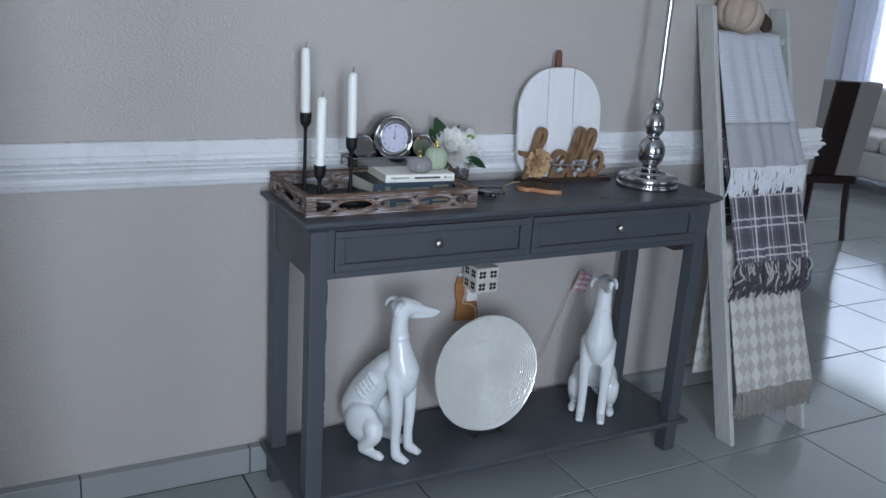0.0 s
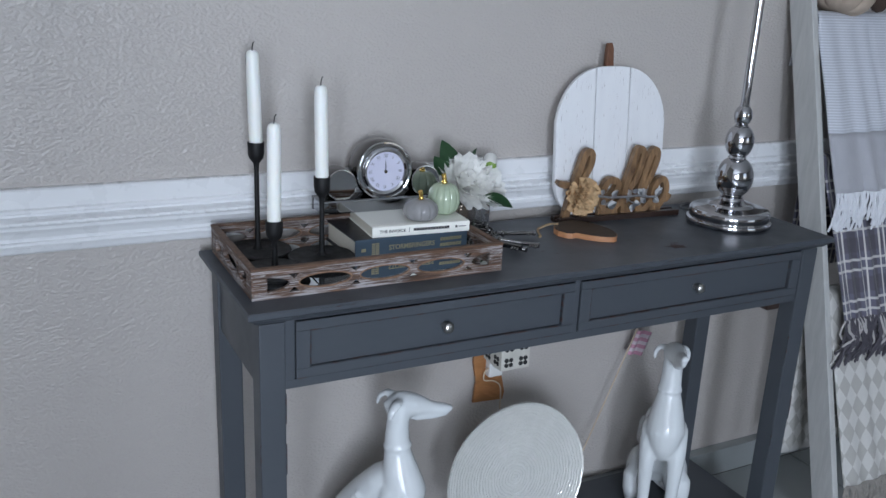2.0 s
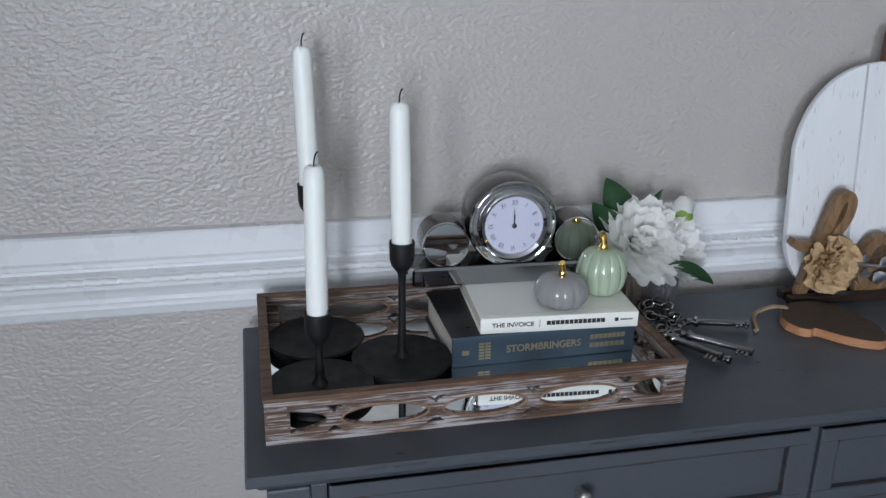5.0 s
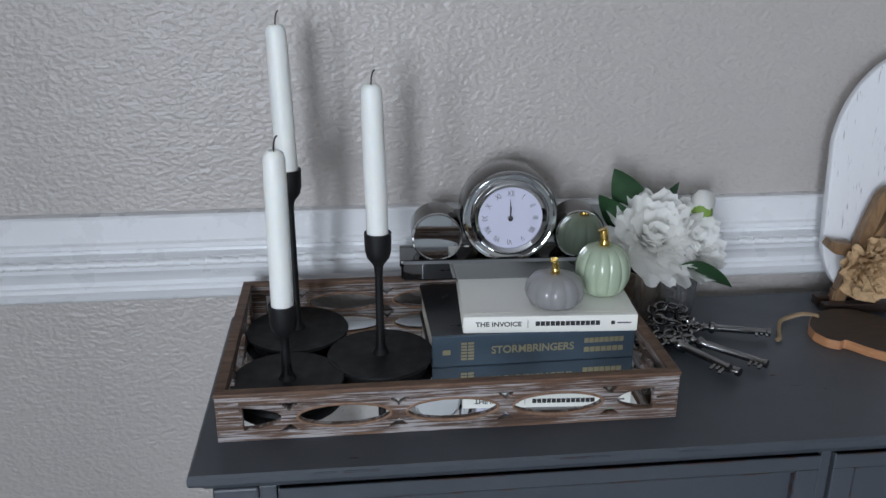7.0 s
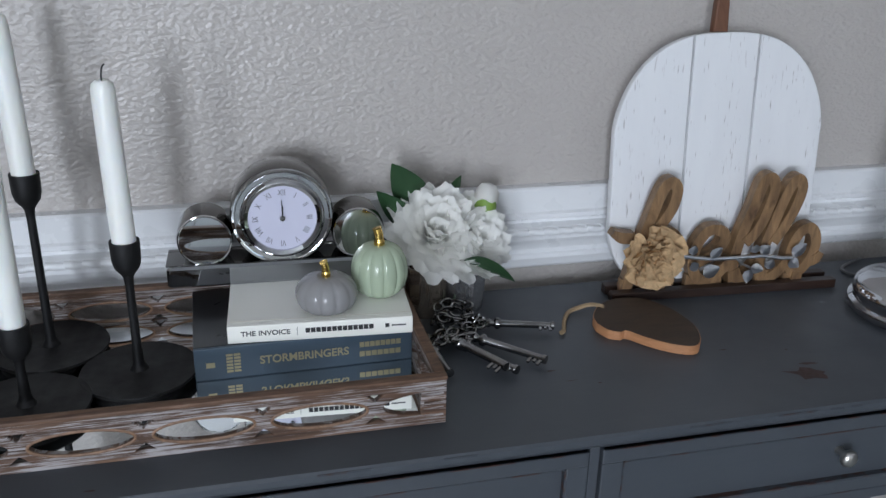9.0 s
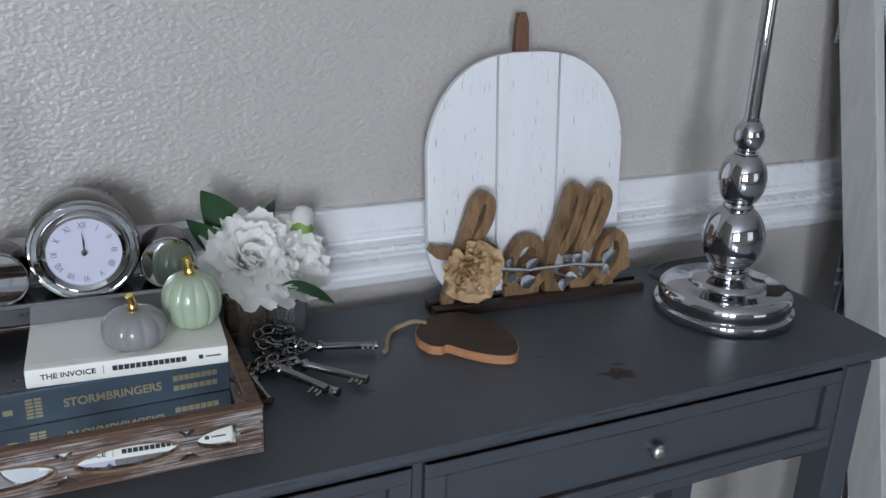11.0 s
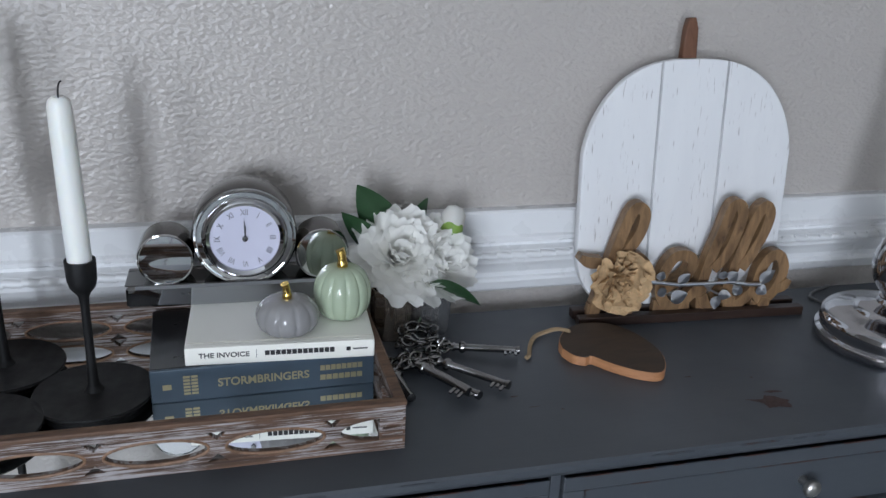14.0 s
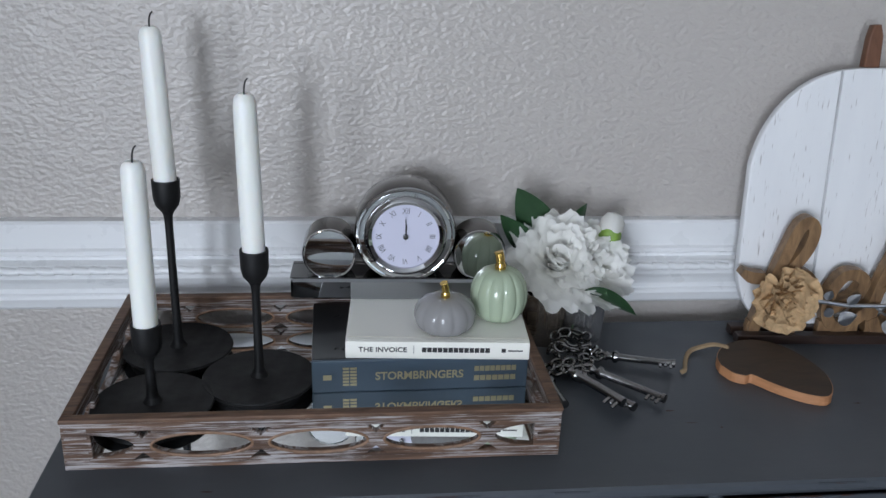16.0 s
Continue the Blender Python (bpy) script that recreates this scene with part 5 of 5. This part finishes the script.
    for k in range(5):
        px, pz = -0.120 + 0.61 * k * 0.0165, 0.180 + 0.79 * k * 0.0165
        for s in (1, -1):
            limb([(px + 0.79 * d, s * (0.0545 * math.sqrt(max(0.05, 1 - (d / 0.056) ** 2)) - 0.0003), pz - 0.61 * d) for d in (-0.026, -0.006, 0.014, 0.030)], [0.0025, 0.0048, 0.0048, 0.002], 3)
    P.append(tube([(-0.0305 + 0.0275 * math.cos(a * math.pi / 12), 0.0270 * math.sin(a * math.pi / 12), 0.358 + 0.003 * math.cos(a * math.pi / 12)) for a in range(25)], 0.0030, 8))
    return blobs(P, 0.0038, 9)


dog = part("greyhound_statue", hound(54), "ceramic", smooth=True)
dog.matrix_basis = pose(-0.277, -0.138, SHELF, 0, 0, -59)
tagged(dog, "glossy white ceramic sitting greyhound statue looking sideways", "statue", "greyhound statues")
dog2 = part("greyhound_statue", hound(8, 30), "ceramic", smooth=True)
dog2.matrix_basis = pose(0.378, -0.147, SHELF, 0, 0, 231)
tagged(dog2, "glossy white ceramic sitting greyhound statue looking ahead", "statue", "greyhound statues")

plate = thing("glass_plate", pose(0.013, -0.104, SHELF, -8), "round silvered glass plate with ringed relief on a stand", "plate")
R = 0.176
rings = [(0, 0.0)]
for k in range(1, 41):
    r = R * k / 41
    rings.append((r, 0.014 * (k / 41) ** 2.5 + (0.0003 if k % 2 else 0.0) * (0.5 + 0.5 * ((k * 37) % 11) / 11)))
rings += [(R, 0.015), (R + 0.001, 0.0125), (R * 0.98, 0.010), (R * 0.5, -0.003), (0, -0.005)]
n = Nodes("silvered_glass", (0.62, 0.61, 0.58), 0.2, 0.40, Coat_Weight=0.9)
n.base(n.mix(n.noise(45, 5), (0.76, 0.755, 0.70), (0.95, 0.94, 0.89)))
ringed = n.wave(42, dist=6.0, kind="RINGS", detail=3)
n.bump(ringed, 0.30, 0.003).bump(n.noise(40, 3, dist=1.0), 0.42, 0.005)
n.rough(n.noise(60, 3), 0.06, 0.20)
M["plate"] = n.m
part("dish", lathe(rings, 96, wobble=lambda a, z: 1 + 0.006 * math.sin(5 * a + 90 * z)), "plate", plate, smooth=True, at=pose(0, -0.004, R + 0.016, 90))
st = bmesh.new()
for s in (1, -1):
    tube(smooth_line([(s * 0.045, -0.034, 0.018), (s * 0.045, -0.030, 0.006), (s * 0.045, 0.0, 0.003), (s * 0.040, 0.030, 0.003), (s * 0.012, 0.024, 0.22)], 4), 0.0022, 6, st)
tube([(-0.045, -0.033, 0.012), (0.045, -0.033, 0.012)], 0.0018, 6, st)
part("wire_easel", st, "wire", plate, "dark wire stand", smooth=True)

flag = thing("small_flag", pose(0.282, 0.080, SHELF), "small faded striped flag on a pale wooden stick", "flag")
FT = Vector((0.190, 0.018, 0.412))
part("stick", tube([(0, 0, 0.001), FT * 0.5, FT], 0.0018, 8), "stick", flag, smooth=True)
for k in range(7):
    a = FT * (0.99 - 0.021 * k)
    bm = bmesh.new()
    g = [[bm.verts.new(a + Vector((0.046 * i / 8, -0.004 - 0.005 * math.sin(i * 1.1), -0.010 * i / 8)) - FT * 0.021 * j) for i in range(9)] for j in (0, 1)]
    for i in range(8):
        bm.faces.new((g[0][i], g[0][i + 1], g[1][i + 1], g[1][i]))
    part("stripe", bm, "flag_pink" if k % 2 == 0 else "flag_white", flag)

# plug-in warmer at the socket, and the orange-brown board behind it
outlet = thing("wall_outlet", pose(0.058, WALL_Y, 0.47), "white double wall socket", "socket")
part("face_plate", box(-0.036, 0.036, -0.006, 0.0, -0.058, 0.058, 0.002), "plastic", outlet)
for z in (-0.02, 0.022):
    part("receptacle", box(-0.016, 0.016, -0.0085, -0.004, z - 0.014, z + 0.014, 0.003), "plastic", outlet)
warmer = thing("plug_in_warmer", pose(0.055, WALL_Y - 0.009, 0.462), "pierced white plug-in wax warmer box", "wax warmer")
part("plug", box(-0.018, 0.018, -0.03, 0.0, -0.02, 0.03, 0.004), "plastic", warmer)
part("switch_block", box(-0.014, 0.016, -0.058, -0.028, 0.012, 0.034, 0.004), "plastic", warmer)
part("lantern_box", box(-0.038, 0.038, -0.112, -0.030, 0.036, 0.115, 0.003), "filigree", warmer, "antique white pierced box")
# near-black discs on the solid box paint the shade inside its piercings
for face in range(2):
    for i in range(2):
        for j in range(2):
            for k in range(4):
                a = k * math.pi / 2 + math.pi / 4
                cu, cv = -0.019 + 0.038 * i, 0.056 + 0.038 * j
                p = lathe([(0, -0.0006), (0.0055, -0.0006), (0.0055, 0.001), (0, 0.001)], 10)
                m = pose(cu + 0.0085 * math.cos(a), -0.1123, cv + 0.0085 * math.sin(a), 90) if face == 0 else pose(-0.0383, -0.071 + cu + 0.0085 * math.cos(a), cv + 0.0085 * math.sin(a), 0, 90, 0)
                part("cutout", p, "hole_shade", warmer, at=m)
part("backplate", cut_plate([(-0.052, -0.085), (0.030, -0.090), (0.034, -0.070), (0.022, -0.02), (0.026, 0.05), (-0.050, 0.06), (-0.056, 0.02), (-0.046, -0.03)], (), 0.008, 0.001), "tan_board", thing("wooden_board", pose(0.060, WALL_Y - 0.016, 0.459), "orange-brown wooden board hanging under the socket", "board"))
cordb = thing("warmer_cord", pose(0.052, WALL_Y - 0.03, 0.41), "pale thin cord looped below the warmer", "cord")
part("cord", tube(smooth_line([(0.02, 0, 0.05), (-0.02, -0.005, 0.055), (-0.028, -0.008, 0.03), (0.0, -0.008, 0.022), (0.02, -0.006, 0.0), (0.026, 0.0, -0.06)], 6), 0.0018, 6), "stick", cordb, smooth=True)


# ---- the blanket ladder ----
FY, LEAN_Y, LTOP = -0.325, 0.372, 1.395
ladder = thing("blanket_ladder", pose(0.022, 0.014, G), "whitewashed wooden blanket ladder leaning on the wall", "ladder")


def slanted(x0, x1, y_off0, y_off1, z0, z1):
    bm = bmesh.new()
    vs = []
    for z in (z0, z1):
        s = LEAN_Y * z / LTOP
        vs.append([bm.verts.new(c) for c in ((x0, FY + s + y_off0, z), (x1, FY + s + y_off0, z), (x1, FY + s + y_off1, z), (x0, FY + s + y_off1, z))])
    for k in range(4):
        bm.faces.new((vs[0][k], vs[0][(k + 1) % 4], vs[1][(k + 1) % 4], vs[1][k]))
    bm.faces.new(vs[0][::-1]), bm.faces.new(vs[1])
    bmesh.ops.bevel(bm, geom=bm.edges[:], offset=0.0018, segments=2, profile=0.5, affect="EDGES")
    return bm


LX0, LX1 = 0.827, 1.166
for x in (LX0, LX1):
    part("side_rail", slanted(x, x + 0.019, 0.0, 0.070, 0.0, LTOP), "ladder", ladder)


def rung_y(z):
    return FY + LEAN_Y * z / LTOP + 0.035


for z in (0.30, 0.62, 0.95, 1.290):
    part("rung", box(LX0 + 0.018, LX1 + 0.001, rung_y(z) - 0.022, rung_y(z) + 0.022, z - 0.011, z + 0.011, 0.002), "ladder", ladder)


def draped(x0, x1, z_top, z_front, z_back, out, flare, seed, fold=0.010, x_drift=(0.0, 0.0), v0=0.0, v1=1.0):
    """A blanket hung over a rung: front fall, over the rung, back fall; v0..v1 cuts a stretch of it, from the front hem up and over."""
    rnd = random.Random(seed)
    ph = [rnd.uniform(0, 6) for _ in range(4)]
    yr = rung_y(z_top)
    path = []
    n1 = 26
    for k in range(n1 + 1):
        z = z_front + (z_top - z_front) * k / n1
        near = FY + LEAN_Y * z / LTOP + 0.006 - (0.006 + out) * (1 - k / n1)
        blend = (k / n1) ** 8
        path.append((near * (1 - blend) + (yr - 0.030) * blend, z))
    for a in (30, 60, 90, 120, 150):
        path.append((yr - 0.030 * math.cos(radians(a)), z_top + 0.016 * math.sin(radians(a))))
    n2 = 16
    for k in range(n2 + 1):
        z = z_top + (z_back - z_top) * k / n2
        path.append((yr + 0.030 + 0.004 * k / n2, z))
    i0, i1 = int(v0 * (len(path) - 1)), int(v1 * (len(path) - 1))
    bm = bmesh.new()
    nu = 30
    g = []
    for k in range(i0, i1 + 1):
        y, z = path[k]
        low = max(0.0, min(1.0, (z_top - z) / max(0.05, z_top - z_front)))
        row = []
        for i in range(nu + 1):
            u = i / nu
            a = fold * (0.25 + low) * (math.sin(u * 9 + ph[0]) + 0.5 * math.sin(u * 21 + ph[1] + z * 5) + 0.3 * math.sin(u * 34 + ph[2]))
            x = x0 - 0.012 + x_drift[0] * low + (x1 - x0 + (flare + x_drift[1] - x_drift[0]) * low) * u
            row.append(bm.verts.new((x, y - abs(a) if k < n1 else y + a * 0.4, z)))
        g.append(row)
    for a, b in zip(g, g[1:]):
        for i in range(nu):
            bm.faces.new((a[i], a[i + 1], b[i + 1], b[i]))
    hem = [v.co.copy() for v in g[0]]
    return bm, hem


def cloth(name, bm, mt, parent, label=""):
    ob = part(name, bm, mt, parent, label, smooth=True)
    md = ob.modifiers.new("thickness", "SOLIDIFY")
    md.thickness, md.offset = 0.004, 0
    return ob


def fringe(hem, length, count, seed, spread, radius, material, parent, twist=0.4):
    rnd = random.Random(seed)
    bm = bmesh.new()
    for k in range(count):
        t = (k + rnd.uniform(0, 0.8)) / count * (len(hem) - 1)
        i = min(int(t), len(hem) - 2)
        p = hem[i].lerp(hem[i + 1], t - i)
        ln = length * rnd.uniform(0.7, 1.1)
        dx, dy = rnd.uniform(-spread, spread), rnd.uniform(-spread * 1.2, spread * 0.1)
        pts = [p + Vector((0, 0, 0.004))]
        for j in range(1, 5):
            v = j / 4
            pts.append(p + Vector((dx * v + rnd.uniform(-1, 1) * twist * 0.012, dy * v * (1 - v) * 2 - 0.004 * rnd.random(), -ln * v)))
        tube(smooth_line(pts, 2), radius * rnd.uniform(0.7, 1.15), 5, bm)
    ob = part("fringe", bm, material, parent, smooth=True)
    ob["kind"] = "stuff"
    return ob


# top: grey cotton throw with white stripes, a plain band and a white tasselled end
t1 = thing("striped_throw", pose(0.022, 0.014, G), "grey and white striped cotton throw with white tassels", "blanket")
bm, hem1 = draped(0.867, 1.150, 1.300, 0.892, 1.180, 0.030, 0.0, 1, 0.010, (-0.014, 0.050), 0.0, 0.205)
cloth("plain_band", bm, "grey_cloth", t1, "plain grey band above the tassels")
bm, _ = draped(0.867, 1.150, 1.300, 0.892, 1.180, 0.030, 0.0, 1, 0.010, (-0.014, 0.050), 0.195, 1.0)
cloth("striped_cloth", bm, "stripe_cloth", t1, "fine grey and white stripes")
fringe(hem1, 0.085, 90, 2, 0.010, 0.0034, "white_yarn", t1)
# middle: charcoal plaid scarf in two falls
t2 = thing("plaid_throw", pose(0.022, 0.014, G), "charcoal and cream plaid wool throw with knotted fringe", "blanket")
hems = []
for a, b, s in ((0.862, 1.022, 3), (1.034, 1.186, 4)):
    bm, hem = draped(a, b, 0.962, 0.585, 0.66, 0.022, 0.010, s, 0.006, (0.010, 0.016))
    cloth("plaid_fall", bm, "plaid_cloth", t2, "charcoal plaid wool")
    hems.append(hem)
for k, hem in enumerate(hems):
    fringe(hem, 0.115, 70, 5 + k, 0.030, 0.0040, "dark_yarn", t2, 1.2)
    fringe(hem, 0.100, 22, 8 + k, 0.034, 0.0038, "pale_yarn", t2, 1.3)
# bottom: beige diamond knit
t3 = thing("diamond_throw", pose(0.022, 0.014, G), "beige and cream diamond knit throw with taupe fringe", "blanket")
bm, hem3 = draped(0.862, 1.168, 0.632, 0.172, 0.16, 0.012, 0.0, 9, 0.006, (0.0, 0.046))
cloth("knit_cloth", bm, "diamond_cloth", t3, "beige and cream diamonds")
fringe(hem3, 0.085, 190, 12, 0.014, 0.0026, "taupe_yarn", t3, 0.8)

# plush pumpkin on the top rung
pp = thing("plush_pumpkin", pose(0.955, rung_y(1.29) + 0.008, 1.317 + G, 0, 18, 0), "beige plush pumpkin with a dark brown stem", "pumpkin")
ribbed = lambda a, z: 1 - 0.13 * (1 - abs(math.sin(a * 4))) ** 2
part("body", lathe([(0, 0.0)] + [(0.082 * math.sin(math.pi * (0.05 + 0.9 * k / 15)) ** 0.75, 0.115 * (0.5 - 0.5 * math.cos(math.pi * k / 15))) for k in range(16)] + [(0, 0.105)], 80, wobble=ribbed), "pumpkin_cloth", pp, smooth=True)
part("stem", tube(smooth_line([(0.060, -0.02, 0.070), (0.095, -0.03, 0.062), (0.115, -0.03, 0.045)], 4), [0.022, 0.026, 0.026, 0.024, 0.024, 0.022, 0.020, 0.018, 0.012], 14), "brown_plush", pp, "dark brown stem", smooth=True)


# ---- dining side ----
def dining_chair(m):
    ch = thing("dining_chair", m, "dark mahogany dining chair with taupe back panels and seat", "chair", "dining chairs")
    # local: front towards +y, width along x
    for s in (-1, 1):
        x = 0.205 * s
        part("front_leg", tube([(x, 0.20, 0.0), (x, 0.20, 0.42)], [0.020, 0.030], 4), "chair_wood", ch)
        part("back_leg", tube(smooth_line([(x, -0.27, 0.0), (x, -0.225, 0.22), (x, -0.21, 0.44)], 4), [0.021] * 4 + [0.026] * 5, 4), "chair_wood", ch)
    part("seat_frame", box(-0.235, 0.235, -0.235, 0.235, 0.40, 0.455, 0.006), "chair_wood", ch)
    part("seat", box(-0.228, 0.228, -0.222, 0.232, 0.455, 0.505, 0.018, 3), "chair_cloth", ch, "taupe padded seat")
    tilt = pose(0, -0.225, 0.37, 9)
    for nm, x0, x1, mt in (("back_panel", -0.232, -0.082, "chair_cloth"), ("back_splat", -0.080, 0.080, "chair_wood"), ("back_panel", 0.082, 0.232, "chair_cloth")):
        part(nm, box(x0, x1, -0.020, 0.020, 0.055, 0.655, 0.008), mt, ch, at=tilt)
    part("lower_rail", box(-0.235, 0.235, -0.023, 0.023, 0.0, 0.053, 0.005), "chair_wood", ch, at=tilt)
    return ch


chair = dining_chair(pose(3.53, 1.79, G, 0, 0, -20))

sofa = thing("sofa", pose(5.75, 2.55, G, 0, 0, 0), "cream upholstered sofa under the curtained window", "sofa")
part("seat_base", box(-0.45, 0.45, -1.1, 1.1, 0.10, 0.32, 0.03, 3), "sofa", sofa)
for y0, y1 in ((-0.86, 0.0), (0.0, 0.86)):
    part("seat_cushion", box(-0.44, 0.28, y0 + 0.005, y1 - 0.005, 0.32, 0.46, 0.045, 4), "sofa", sofa, smooth=True)
    part("back_cushion", box(0.12, 0.34, y0 + 0.005, y1 - 0.005, 0.44, 0.80, 0.06, 4), "sofa", sofa, smooth=True)
for y0 in (-1.12, 0.87):
    part("arm", box(-0.45, 0.45, y0, y0 + 0.25, 0.10, 0.60, 0.05, 4), "sofa", sofa, smooth=True)
part("backrest", box(0.28, 0.46, -1.1, 1.1, 0.10, 0.78, 0.05, 4), "sofa", sofa, smooth=True)
for x in (-0.38, 0.38):
    for y in (-1.0, 1.0):
        part("foot", lathe([(0, 0), (0.018, 0), (0.026, 0.10), (0, 0.10)], 14), "chair_wood", sofa, at=pose(x, y, 0))
cush = thing("throw_cushion", pose(5.60, 2.20, 0.62 + G, 0, -24, 0), "slate blue cushion lying on the sofa", "cushion")
part("cover", box(-0.07, 0.07, -0.22, 0.22, -0.15, 0.15, 0.06, 4), "blue_cloth", cush, smooth=True)


def curtain(y0, y1, seed):
    r = random.Random(seed)
    bm = bmesh.new()
    n = 90
    ph = r.uniform(0, 6)
    g = []
    for z in (0.03, 0.8, 1.6, 2.5):
        g.append([bm.verts.new((7.05 + 0.03 * math.sin(i * 0.9 + ph) + 0.012 * math.sin(i * 2.3), y0 + (y1 - y0) * i / n, z)) for i in range(n + 1)])
    for a, b in zip(g, g[1:]):
        for i in range(n):
            bm.faces.new((a[i], a[i + 1], b[i + 1], b[i]))
    return bm


for k, (a, b) in enumerate(((0.45, 1.5), (3.2, 4.35))):
    tagged(part("curtain", curtain(a, b, k), "curtain", smooth=True), "sheer white curtain hanging in folds", "curtain", "curtains")

# ---- the tiled floor ----
floor = tagged(part("floor", box(-4.0, 7.3, -4.6, 4.6, G - 0.08, G - 0.0035), "grout"), "grey glazed floor tiles with dark joints", "floor", kind="structure")
P = 0.453
tile_mesh = bpy.data.meshes.new("tile")
tb = box(-P / 2 + 0.0028, P / 2 - 0.0028, -P / 2 + 0.0028, P / 2 - 0.0028, -0.008, 0.0, 0.0016, 1)
tb.to_mesh(tile_mesh)
tb.free()
tile_mesh.materials.append(M["tile"])
rest = bmesh.new()
for i in range(-12, 15):
    for j in range(-11, 12):
        x, y = 1.143 + (i + 0.5) * P, -0.344 + (j + 0.5) * P
        if not (-4.0 < x < 7.4 and -4.75 < y < 4.75):
            continue
        if -1.6 < x < 5.4 and -1.6 < y < 3.0:
            t = new("tile", tile_mesh)
            t.parent = floor
            t.location = (x, y, G)
        else:
            box(x - P / 2 + 0.0028, x + P / 2 - 0.0028, y - P / 2 + 0.0028, y + P / 2 - 0.0028, G - 0.008, G, bm=rest)
tagged(part("outer_tiles", rest, "tile", floor), kind="stuff")
